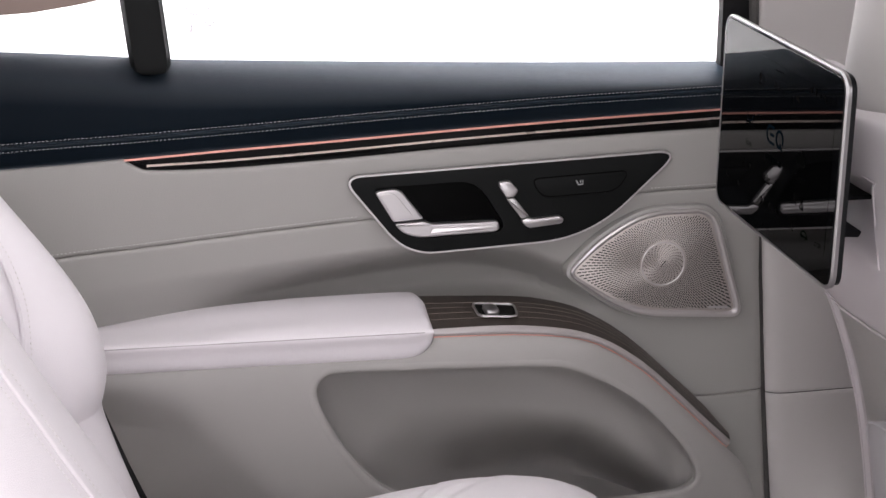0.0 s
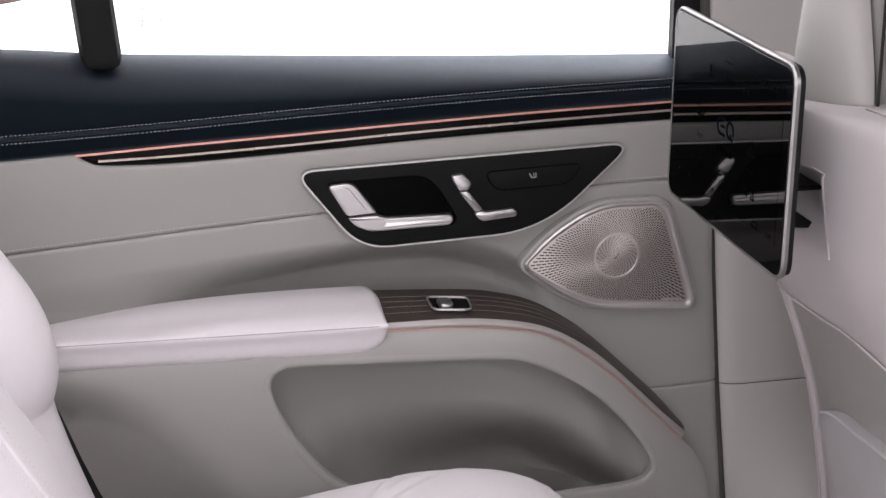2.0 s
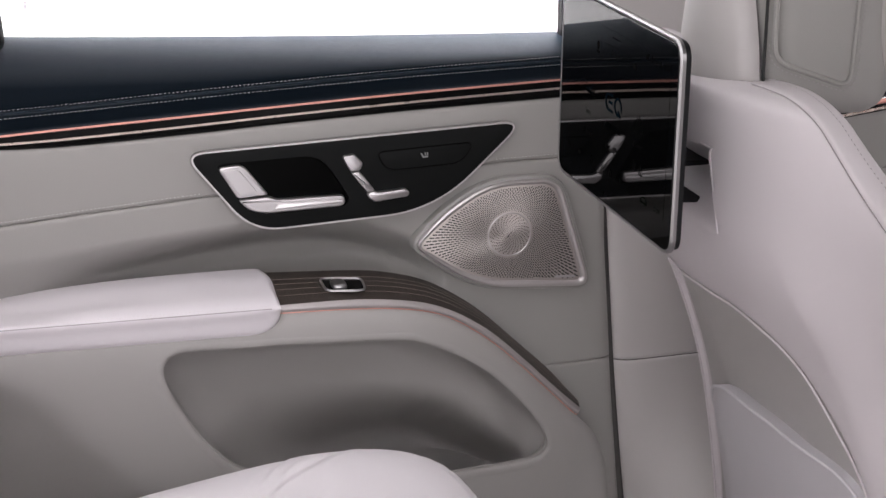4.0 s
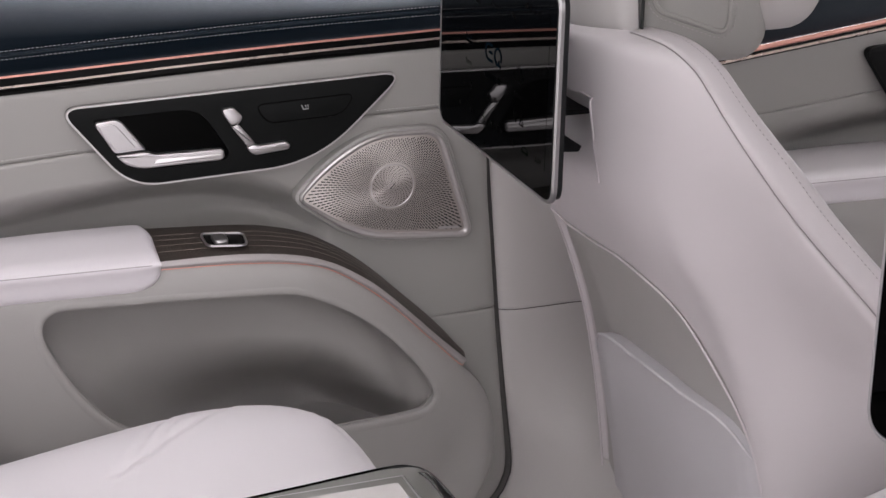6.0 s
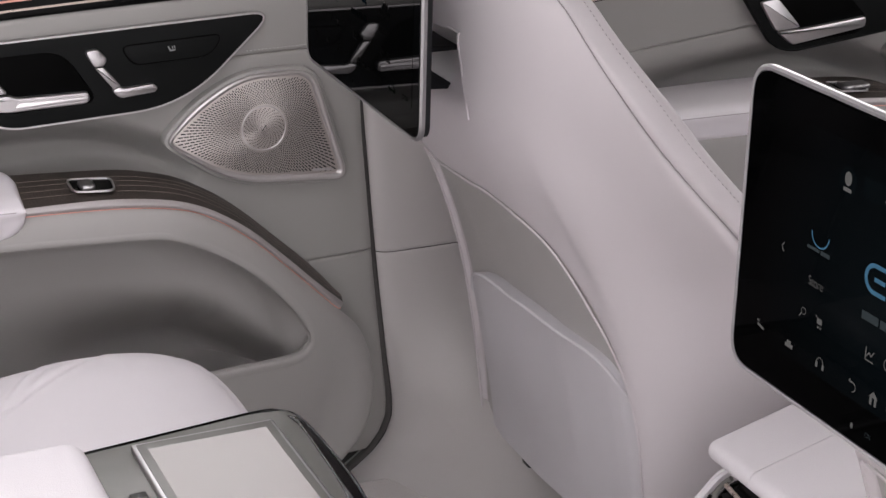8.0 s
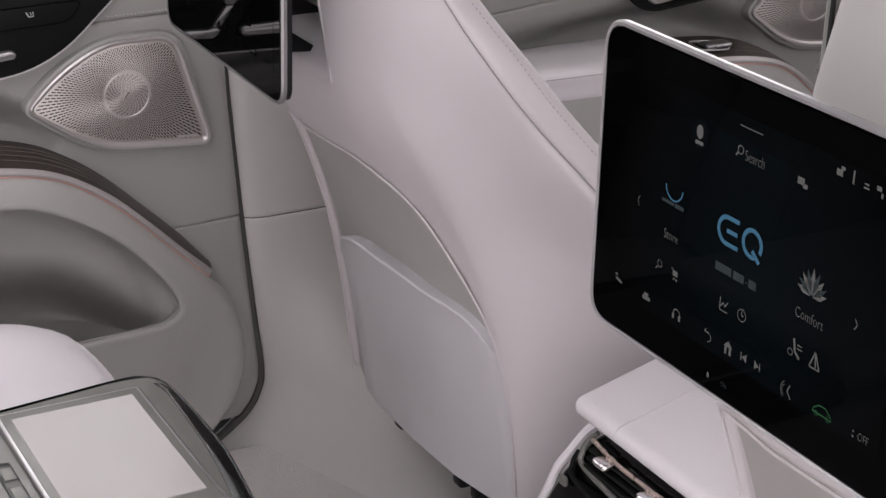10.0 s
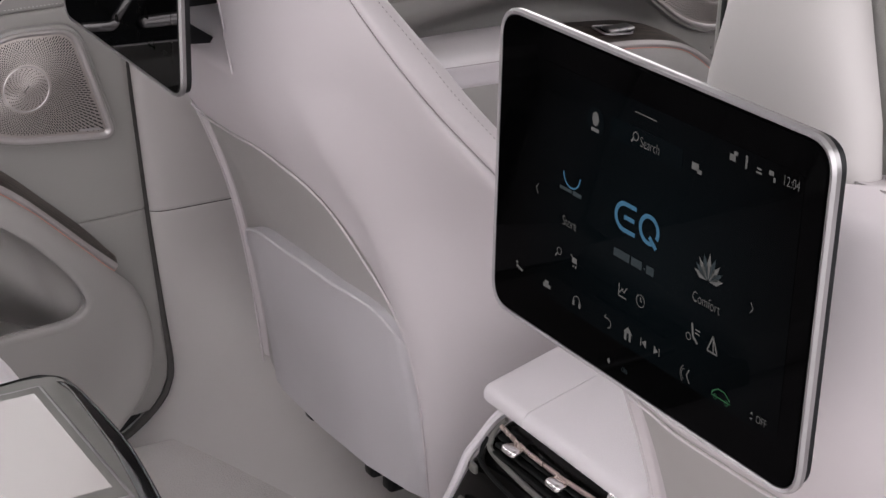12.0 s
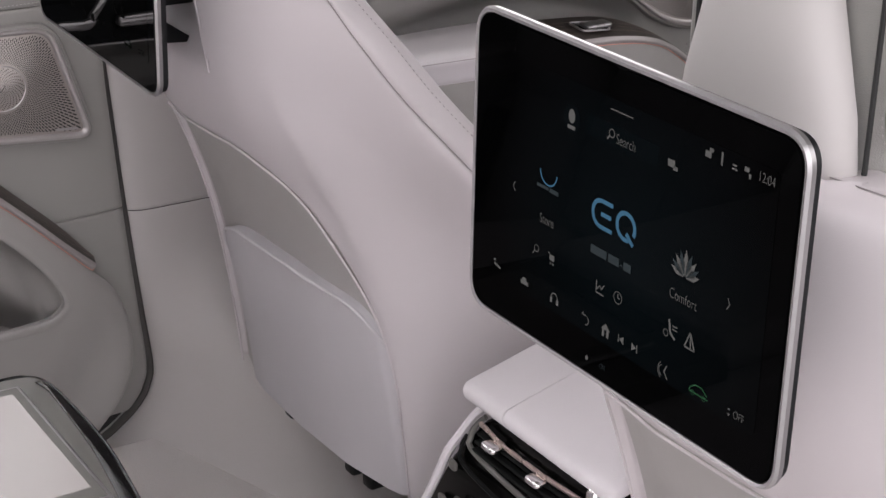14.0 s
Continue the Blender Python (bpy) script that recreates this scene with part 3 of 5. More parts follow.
def control_panel():
    Y = 0.7475
    out = rounded([(0.550, 0.7805), (0.946, 0.7922), (0.839, 0.6935), (0.624, 0.6857)], [0.024, 0.030, 0.060, 0.036], 10)
    hole = rounded([(0.5825, 0.7668), (0.7045, 0.7695), (0.7370, 0.7160), (0.7325, 0.7075), (0.628, 0.7040)], [0.012, 0.024, 0.012, 0.006, 0.020], 6)
    cp = part("control_panel", plate(out, Y, 0.012, 0.0015, hole, 0.018), GRAPHITE, door, "dark graphite control panel", 30)
    ring = np.stack([out[:, 0], np.full(len(out), Y + 0.002), out[:, 1]], 1)
    part("panel_rim", sweep(ring, [(-0.0013, -0.0016), (0.0016, -0.0016), (0.0018, 0.0), (0.0012, 0.0018), (-0.0010, 0.0018)], True, (0, -1, 0)), SILVER, cp, "satin silver rim")
    part("grip_cup", plate(inset(hole, 0.0005), Y + 0.0020, 0.004, 0.0005), HOLLOW, cp, "black grip recess")
    lev = rounded([(0.5860, 0.7632), (0.6145, 0.7656), (0.6428, 0.7284), (0.6078, 0.7266)], [0.007, 0.009, 0.004, 0.004], 6)
    pull = part("door_pull", plate(lev, Y - 0.004, 0.018, 0.0018), SILVER, cp, "satin silver door release plate", 15)
    face = rounded([(0.5905, 0.7600), (0.6085, 0.7618), (0.6310, 0.7318), (0.6085, 0.7306)], [0.005, 0.007, 0.004, 0.004], 6)
    part("pull_face", plate(face, Y - 0.0050, 0.002, 0.0009), SILVER, pull, "", 15)
    bar = rounded([(0.6086, 0.7247), (0.6434, 0.7262), (0.6520, 0.7224), (0.7290, 0.7217), (0.7305, 0.7125), (0.7255, 0.7088), (0.6365, 0.7070), (0.6176, 0.7140)], [0.003, 0.003, 0.008, 0.004, 0.004, 0.006, 0.010, 0.010], 6)
    part("pull_bar", plate(bar, Y - 0.006, 0.018, 0.0022), SILVER, cp, "satin silver pull bar", 15)
    part("grip_bar", plate(rounded([(0.6530, 0.7180), (0.7270, 0.7172), (0.7285, 0.7130), (0.6480, 0.7115)], [0.003, 0.002, 0.002, 0.003], 4), Y - 0.0072, 0.002, 0.0010), SILVER, cp)
    head = rounded([(0.7288, 0.7672), (0.7415, 0.7682), (0.7516, 0.7572), (0.7482, 0.7489), (0.7377, 0.7482), (0.7296, 0.7613)], 0.0032, 5)
    part("headrest_switch", plate(head, Y - 0.006, 0.008, 0.0018), SILVER, cp)
    stem = rounded([(0.7377, 0.7470), (0.7474, 0.7476), (0.7652, 0.7246), (0.7566, 0.7216)], 0.0022, 4)
    part("backrest_switch", plate(stem, Y - 0.005, 0.007, 0.0016), SILVER, cp)
    foot = rounded([(0.7557, 0.7208), (0.7641, 0.7238), (0.7690, 0.7215), (0.8012, 0.7236), (0.8065, 0.7186), (0.8040, 0.7140), (0.7652, 0.7107), (0.7582, 0.7155)], 0.003, 5)
    part("cushion_switch", plate(foot, Y - 0.006, 0.008, 0.0018), SILVER, cp)
    mem = rounded([(0.7680, 0.7676), (0.8850, 0.7715), (0.8695, 0.7480), (0.7805, 0.7452)], [0.010, 0.012, 0.018, 0.018], 8)
    part("memory_panel", plate(mem, Y - 0.0012, 0.003, 0.0008), GRAPHITE, cp, "memory touch panel with a thin black joint")
    mr = np.stack([mem[:, 0], np.full(len(mem), Y - 0.0006), mem[:, 1]], 1)
    part("panel_joint", sweep(mr, 0.0008, True, (0, -1, 0)), HOLLOW, cp)
    # seat pictogram
    bm = bmesh.new()
    for pts in ([(0.8213, 0.7641), (0.8229, 0.7641), (0.8254, 0.7593), (0.8240, 0.7589)], [(0.8240, 0.7597), (0.8305, 0.7603), (0.8305, 0.7588), (0.8240, 0.7583)], [(0.8262, 0.7641), (0.8274, 0.7641), (0.8279, 0.7610), (0.8268, 0.7610)], [(0.8288, 0.7643), (0.8300, 0.7643), (0.8305, 0.7612), (0.8294, 0.7612)]):
        bm.faces.new([bm.verts.new((a - 0.0012, Y - 0.0014, b - 0.0008)) for a, b in pts])
    part("seat_symbol", bm, UI, cp, "small white seat symbol", 0)


control_panel()


def speaker(door):
    Y = 0.7520
    out = rounded([(0.8125, 0.6495), (0.8495, 0.6885), (0.905, 0.7205), (0.994, 0.7195), (1.0365, 0.5795), (0.890, 0.5915)], [0.014, 0.030, 0.034, 0.026, 0.020, 0.055], 10)
    gr = rounded([(0.8195, 0.6495), (0.8535, 0.6815), (0.908, 0.7145), (0.986, 0.7130), (1.0245, 0.5885), (0.893, 0.6005)], [0.010, 0.030, 0.030, 0.018, 0.010, 0.050], 10)
    sp = part("speaker_housing", plate(inset(out, -0.0045), Y + 0.0005, 0.016, 0.004), BEIGE, door, "beige loudspeaker surround")
    ring = [(0.0, 0.004), (0.0, 0.0), (0.12, -0.0030), (0.40, -0.0042), (0.72, -0.0036), (0.93, -0.0016), (1.0, 0.0008)]
    rows = [np.stack([o[:, 0], np.full(len(o), Y + dy), o[:, 1]], 1) for o, dy in ((out + (gr - out) * f, d) for f, d in ring)]
    part("speaker_rim", grid("rim", np.array(rows), closed_v=True), RIMMETAL, sp, "satin silver speaker rim")
    part("speaker_grille", plate(inset(gr, -0.0004), Y - 0.0006, 0.003, 0.0004), GRILLE, sp, "perforated metal grille with radial slots")
    c = np.array([0.9315, 0.6541])
    lim = inset(gr, 0.0022)
    verts, faces = [], []

    def dash(p, q, w):
        t = (q - p) / (np.linalg.norm(q - p) + 1e-12)
        n = np.array([-t[1], t[0]]) * w
        i = len(verts)
        for a in (p + n, p - n, q - n, q + n):
            verts.append((a[0], Y - 0.0009, a[1]))
        faces.append((i, i + 1, i + 2, i + 3))
    N = 156
    cand = []
    for k in range(N):
        a = 2 * math.pi * k / N
        u = np.array([math.cos(a), math.sin(a)])
        r = 0.0290 + 0.0016 * (k % 2)
        while r < 0.15:
            ln = 0.0016 + 0.062 * (r - 0.026)
            cand.append((c + u * r, c + u * (r + ln), 0.00030 + 0.0085 * (r - 0.028)))
            r += ln + 0.0014
    ends = np.array([q for _, q, _ in cand])
    starts = np.array([p for p, _, _ in cand])
    da, db = sdf(starts[:, 0], starts[:, 1], lim), sdf(ends[:, 0], ends[:, 1], lim)
    for (p, q, w), e0, e1 in zip(cand, da, db):
        if e0 < -0.0012:
            f = 1.0 if e1 < 0 else -e0 / (e1 - e0)
            dash(p, p + (q - p) * f, min(w, 0.00075))
    for arm in range(26):
        for j in range(14):
            r = 0.0030 + 0.0016 * j
            a = 2 * math.pi * arm / 26 + 0.17 * j
            p = c + r * np.array([math.cos(a), math.sin(a)])
            u = np.array([math.cos(a + 0.8), math.sin(a + 0.8)]) * (0.0003 + 0.00005 * j)
            dash(p - u, p + u, 0.00020 + 0.00002 * j)
    dash(c - np.array([0.003, 0.0035]), c + np.array([0.003, 0.0035]), 0.0005)
    me = bpy.data.meshes.new("slots")
    me.from_pydata(verts, [], faces)
    tagged(part("grille_slots", me, GAP, sp, "fine dark slots and dots", 0), kind="stuff")
    t = np.linspace(0, 2 * math.pi, 48, endpoint=False)
    part("centre_ring", sweep(np.stack([c[0] + 0.0264 * np.cos(t), np.full(48, Y - 0.0006), c[1] + 0.0264 * np.sin(t)], 1), 0.0007, True, (0, -1, 0)), SILVER, sp)
    part("maker_mark", plate(rounded([(0.990, 0.5975), (1.016, 0.5955), (1.016, 0.5925), (0.990, 0.5945)], 0.001, 3), Y - 0.0016, 0.001, 0.0002), SILVER, sp, "plain metal mark", 0)


speaker(door)


def window_switch(door, rockers=1):
    # a slanted frame let into the wood, with a rounded rocker in a black well
    tilt = lambda o, dz: np.stack([o[:, 0], o[:, 1], 0.6262 + dz + (o[:, 1] - 0.712) * 0.07 - (o[:, 0] - 0.718) * 0.045], 1)
    out = rounded([(0.6945, 0.7330), (0.7445, 0.7265), (0.7410, 0.6895), (0.6945, 0.6945)], [0.010, 0.010, 0.012, 0.010], 7)
    ring = tilt(inset(out, 0.0010), 0.0)
    sw = part("window_switch", sweep(ring, [(-0.0012, -0.001), (0.0012, -0.001), (0.0012, 0.0006), (0.0004, 0.0013), (-0.0010, 0.0010)], True), SILVER, door, "satin silver framed window switch")
    bm = bmesh.new()
    bm.faces.new([bm.verts.new(p) for p in tilt(inset(out, 0.001), -0.0003)])
    part("switch_well", bm, PIANO, sw, "", 0)
    for k in range(rockers):
        part("switch_rocker", blob((0.7125 + 0.013 * k, 0.709, 0.6272), (0.0085, 0.0125, 0.0042), 0.6, 0.5, 28, 14), FRAME, sw, "grey rocker")


window_switch(door)


# ---------------------------------------------------------------- car body round the door
def side_body():
    # B-pillar
    pil = thing("pillar_trim", (1.2, 0.79, 0.15), "light beige plastic trim of the centre pillar", "pillar", kind="structure")

    def py(x, z):
        e = x - FRONT_EDGE(z) - 0.004
        return 0.772 + 0.010 * np.exp(-e / 0.008) - 0.02 * step(e, 0.10, 0.25) - 0.34 * (np.clip(0.44 - z, 0, 0.268) / 0.268) ** 2.3 * step(e, -0.01, 0.15) + 0.03 * step(z, 0.85, 1.1)

    def skin(z0, z1, n, r0, r1):
        P = []
        zz = np.r_[z0, z0 + 0.001, z0 + 0.003, np.linspace(z0 + 0.006, z1 - 0.006, n), z1 - 0.003, z1 - 0.001, z1]
        for z in zz:
            xs = FRONT_EDGE(z) + 0.004 + np.r_[0, 0.001, 0.003, 0.006, np.linspace(0.01, 0.21, 36)]
            xs = np.r_[xs[0] - 0.0005, xs]
            yy = py(xs, np.full(len(xs), z)) + r0 * np.exp(-(z - z0) / 0.0015) + r1 * np.exp(-(z1 - z) / 0.0015)
            yy[0] = 0.806
            P.append(np.stack([xs, yy, np.full(len(xs), z)], 1))
        return grid("skin", np.array(P))
    part("upper_trim", skin(0.4665, 1.30, 50, 0.0016, 0), PILLAR, pil)
    # added black sheet that keeps the bright outside from showing at the shut line
    part("pillar_backing", box(1.085, 1.30, 0.812, 0.820, 0.10, 0.868, 0.002), BLACK, pil)
    part("lower_trim", skin(0.10, 0.4655, 40, 0, 0.0016), PILLAR, pil)
    zz = np.linspace(0.12, 1.0, 40)
    seal = np.stack([FRONT_EDGE(zz) + 0.0005, 0.789 + 0 * zz, zz], 1)
    tagged(part("door_seal", sweep(seal, 0.006, False, (0, -1, 0)), SEAL), "black rubber door seal in the shut line", "seal", kind="structure")
    # black window frame in front of the pillar
    zz = np.linspace(0.87, 1.35, 12)
    P = np.stack([np.stack([FRONT_EDGE(0.9) - 0.038 + 0 * zz + 0.001, 0.812 + 0 * zz, zz], 1), np.stack([FRONT_EDGE(0.9) - 0.036 + 0 * zz, 0.800 + 0 * zz, zz], 1), np.stack([FRONT_EDGE(0.9) + 0.006 + 0 * zz, 0.796 + 0 * zz, zz], 1), np.stack([FRONT_EDGE(0.9) + 0.008 + 0 * zz, 0.83 + 0 * zz, zz], 1)], 1)
    tagged(part("window_frame", grid("wf", P, closed_v=True, cap=True), BLACK), "black window frame post", "window frame", kind="structure")
    # divider between door glass and quarter glass
    zz = np.r_[0.8985, 0.8995, 0.9025, 0.908, np.linspace(0.918, 1.35, 12)]
    rows = []
    for z, w, y0 in zip(zz, [0.009, 0.014, 0.0185, 0.0212] + [0.0225] * 12, [0.780, 0.776, 0.774, 0.774] + [0.774] * 12):
        c = 0.349 - (z - 0.91) * 0.10
        rows.append([(c - w, 0.83, z), (c - w, y0 + 0.012, z), (c - w * 0.8, y0 + 0.003, z), (c, y0, z), (c + w * 0.8, y0 + 0.003, z), (c + w, y0 + 0.012, z), (c + w, 0.83, z)])
    tagged(part("window_divider", grid("div", np.array(rows), closed_v=True, cap=True), GRAPHITE), "black upright bar dividing the side window", "window bar", kind="structure")
    # dotted print beside the divider
    bm = bmesh.new()
    for i in range(60):
        for j in range(2):
            z, r = 0.92 + i * 0.004, 0.0011 - 0.0003 * j
            c = 0.349 - (z - 0.91) * 0.10 - 0.0255 - 0.003 * j
            bm.faces.new([bm.verts.new((c + r * math.cos(a), 0.8250, z + r * math.sin(a))) for a in np.linspace(0, 2 * math.pi, 8, endpoint=False)])
    tagged(part("glass_print", bm, GAP, None, "", 0), "rows of black dots printed on the glass edge", "glass print", kind="stuff")
    # sill and floor
    tagged(part("floor", box(-0.9, 2.5, -0.80, 0.745, 0.10, 0.17, 0.01), CARPET), "grey beige car floor carpet", "floor", kind="structure")


side_body()


def side_window():
    g = bpy.data.materials.new("window_glass")
    g.use_nodes = True
    b = g.node_tree.nodes["Principled BSDF"]
    b.inputs["Transmission Weight"].default_value = 1.0
    b.inputs["Roughness"].default_value = 0.0
    b.inputs["IOR"].default_value = 1.45
    win = part("side_window", box(-0.30, 1.05, 0.826, 0.830, 0.87, 1.36, 0.0005, 1), g)
    win.visible_shadow = False
    tagged(win, "clear side window glass with etched marks", "window", kind="structure")
    # etched marks, as bars and rings
    grey = material("etch", (0.80, 0.77, 0.82), 0.8)
    bm = bmesh.new()
    rnd = random.Random(4)
    quad = lambda *p: bm.faces.new([bm.verts.new((a, 0.8255, b)) for a, b in p])
    for z, x0, x1, h in ((0.9535, 0.386, 0.409, 0.0023), (0.9498, 0.385, 0.410, 0.0020), (0.9462, 0.387, 0.407, 0.0020), (0.9345, 0.386, 0.409, 0.0020), (0.9312, 0.389, 0.405, 0.0018), (0.9262, 0.392, 0.400, 0.0010)):
        x = x0
        while x < x1:
            w = rnd.uniform(0.0012, 0.0030)
            quad((x, z), (x + w, z), (x + w, z + 1.35 * h), (x, z + 1.35 * h))
            x += w + 0.0005
    quad((0.3945, 0.9440), (0.3995, 0.9440), (0.3980, 0.9405), (0.3960, 0.9405))
    quad((0.3960, 0.9405), (0.3980, 0.9405), (0.3995, 0.9372), (0.3945, 0.9372))
    for cx, cz, sx, r in ((0.4170, 0.9575, 1.2, 0.0034), (0.4172, 0.9465, 1.3, 0.0030), (0.4172, 0.9385, 0.8, 0.0026), (0.3965, 0.9610, 1.0, 0.0034)):
        ring = [(cx + sx * q * math.cos(a), 0.8255, cz + q * math.sin(a)) for q in (r, r + 0.0015) for a in np.linspace(0, 2 * math.pi, 20, endpoint=False)]
        vs = [bm.verts.new(p) for p in ring]
        for i in range(20):
            bm.faces.new((vs[i], vs[(i + 1) % 20], vs[20 + (i + 1) % 20], vs[20 + i]))
        quad((cx - 0.0014, cz - 0.0008), (cx + 0.0014, cz - 0.0008), (cx + 0.0014, cz + 0.0008), (cx - 0.0014, cz + 0.0008))
    part("etched_marks", bm, grey, win, "grey etched marks", 0)


side_window()


# ---------------------------------------------------------------- front seats
SEAT_Y = 0.38


SEAT_CURVE = spline([(0.20, 1.140), (0.30, 1.128), (0.36, 1.122), (0.42, 1.115), (0.48, 1.106), (0.54, 1.094), (0.60, 1.076), (0.66, 1.052), (0.70, 1.031), (0.74, 1.009), (0.79, 0.986), (0.84, 0.972), (0.90, 0.966), (1.02, 0.960)], 10)


def seat_x(z):
    return np.interp(z, SEAT_CURVE[:, 0], SEAT_CURVE[:, 1])


def front_seat():
    seat = thing("front_seat", (1.25, SEAT_Y, 0.17), "beige leather front car seat with a smooth moulded back", "car seat", "front seats")
    W = curve1([(0.30, 0.215), (0.345, 0.240), (0.40, 0.272), (0.48, 0.297), (0.57, 0.309), (0.66, 0.318), (0.71, 0.321), (0.75, 0.315), (0.80, 0.292), (0.843, 0.272), (0.877, 0.247), (0.90, 0.226), (0.919, 0.203), (0.930, 0.178), (0.937, 0.147), (0.9393, 0.115), (0.940, 0.085)])
    FLAT = curve1([(0.30, 0.185), (0.52, 0.19), (0.68, 0.185), (0.80, 0.165), (0.90, 0.15), (0.965, 0.13)])
    DEP = curve1([(0.30, 0.05), (0.345, 0.075), (0.42, 0.112), (0.52, 0.136), (0.62, 0.134), (0.70, 0.116), (0.75, 0.100), (0.79, 0.085), (0.844, 0.062), (0.886, 0.046), (0.92, 0.038), (0.94, 0.036), (0.965, 0.036)])

    arch = spline([(-0.186, 0.34), (-0.188, 0.436), (-0.189, 0.485), (-0.184, 0.540), (-0.172, 0.585), (-0.152, 0.632), (-0.129, 0.670), (-0.095, 0.692), (-0.045, 0.700), (0.0, 0.698), (0.07, 0.692), (0.14, 0.686), (0.178, 0.672), (0.188, 0.63), (0.191, 0.59), (0.193, 0.50), (0.193, 0.34)], 8)
    slot = rounded([(-0.0775, 0.784), (0.0775, 0.784), (0.082, 0.872), (-0.082, 0.872)], 0.007, 4)
    arch_out = np.vstack([arch, [(0.194, 0.2), (-0.187, 0.2)]])

    def even(a, w, d):
        return -0.012 + (d + 0.012) * np.clip(np.abs(a) / w, 0, 1) ** 1.8

    def ring(z):
        w, f, d, x0 = float(W(z)), float(FLAT(z)), float(DEP(z)), float(seat_x(z))
        f = min(f, w - 0.035)
        half = [(0, -0.012), (f * 0.5, -0.009), (f * 0.85, min(0.002, 0.05 * d)), (f + 0.012, min(0.014, 0.28 * d)), ((f + w) / 2 + 0.004, d * 0.56), (w - 0.012, d * 0.86), (w, d)]
        pts = [(x0 + b, a) for a, b in half[::-1]] + [(x0 + b, -a) for a, b in half[1:]]
        c = spline(pts, 14)
        # towards the shoulder the back is one even curve
        c[:, 0] += float(step(z, 0.74, 0.89)) * (x0 + even(c[:, 1], w, d) - c[:, 0])
        q = -c[:, 1]
        zz = np.full(len(c), z)
        # the arched insert and the slot behind the screen are sunk into the shell
        x = c[:, 0] + 0.007 * step(-sdf(q, zz, arch_out), -0.001, 0.006) + 0.030 * step(-sdf(q, zz, slot), -0.001, 0.005) * step(z, 0.785, 0.835)
        return np.stack([x, SEAT_Y + q, zz], 1)
    rows = [ring(z) for z in np.r_[np.linspace(0.352, 0.906, 170), np.linspace(0.909, 0.940, 20)]]
    # the lower edge is rolled forward, the upper one over the shoulder
    for dx, dz in ((0.0015, -0.004), (0.006, -0.007), (0.014, -0.007), (0.030, -0.002)):
        r = ring(0.352)
        r[:, 0] += dx
        r[:, 2] += dz
        rows.insert(0, r)
    for dx, dz in ((0.003, 0.0015), (0.008, 0.0018), (0.012, -0.010)):
        r = ring(0.940)
        r[:, 0] += dx
        r[:, 2] += dz
        rows.append(r)
    def sag(P):
        # the top dips towards the headrest
        q = np.abs(P[..., 1] - SEAT_Y) / 0.21
        P[..., 2] -= 0.013 * np.clip(1 - q ** 2, 0, 1) ** 1.5 * step(P[..., 2], 0.86, 0.94)
        return P
    part("back_shell", grid("shell", sag(np.array(rows))), SHELL, seat, "smooth beige moulded back shell")
    # side bolsters: a padded roll that follows the shell's rim over the shoulder and down the side
    zs = np.linspace(0.900, 0.365, 60)
    rim = np.vstack([spline([(0.050, 0.9395), (0.085, 0.940), (0.115, 0.9393), (0.147, 0.937), (0.178, 0.930), (0.203, 0.919), (0.219, 0.9065)], 9), np.stack([W(zs), zs], 1)])
    for s in (-1, 1):
        t = np.gradient(rim, axis=0)
        t /= np.linalg.norm(t, axis=1)[:, None]
        rows = []
        for k, ((w, z), (tw, tz)) in enumerate(zip(rim, t)):
            g = 0.75 + 0.25 * float(step(0.925 - z, 0.0, 0.10))
            x0 = float(seat_x(z) + DEP(z))
            h = 0.0042 * float(step(w, 0.06, 0.12)) + 0.0033 * float(step(0.90 - z, 0.0, 0.05))
            section = [(-0.001, -0.006), (0.0015, 0.0005), (0.009 * g, h * 0.8), (0.026 * g, h), (0.040 * g, h * 0.2), (0.048 * g, -0.022), (0.052 * g, -0.055)]
            c = spline(section, 5)
            # outwards: across the rim, up at the shoulder and sideways further down
            rows.append(np.stack([x0 + c[:, 0], SEAT_Y + s * (w - tz * c[:, 1]), z + tw * c[:, 1]], 1))
        A = sag(np.array(rows))
        bol = part("side_bolster", grid("bolster", A), BOLSTER, seat, "pale leather side bolster")
        part("stitching", stitches(A[18:, 15] + np.array([-0.0003, s * 0.0006, 0]), 0.005, 0.0032, 0.0005, (-0.5, s * 0.8, 0)), THREAD_SEAT, bol, "", 0)
        part("seam_line", sweep(A[:, 5] + np.array([-0.0010, s * 0.0008, 0.0003]), 0.00045, False, (1, 0, 0)), SEAMDARK, bol)
    part("front_pad", blob((1.235, SEAT_Y, 0.52), (0.04, 0.17, 0.20), 0.4, 0.4, 40, 30, Matrix.Rotation(radians(-18), 3, "Y")), PALE, seat)
    # arched insert in the lower back, and the pocket on it
    def back(dy, z, off):
        a = np.abs(dy)
        f = FLAT(z)
        flat = np.interp(a / f, [0, 0.5, 0.85, 1.06], [-0.012, -0.009, 0.002, 0.014])
        return seat_x(z) + flat + step(z, 0.74, 0.89) * (even(a, W(z), DEP(z)) - flat) - off
    k = int(np.argmax(arch[:, 1]))
    lo, hi = arch[:k + 1], arch[k:][::-1]
    rows = []
    for z in np.r_[np.linspace(0.348, 0.64, 40), np.linspace(0.645, 0.6985, 24)]:
        l, r = np.interp(z, lo[:, 1], lo[:, 0]) + 0.002, np.interp(z, hi[:, 1], hi[:, 0]) - 0.002
        u = np.linspace(l, r, 30) if r > l else np.full(30, (l + r) / 2)
        rows.append(np.stack([back(u, z, -0.0045), SEAT_Y + u, np.full(30, z)], 1))
    part("lower_insert", grid("insert", np.array(rows)), INSERT, seat, "darker beige arched lower insert")
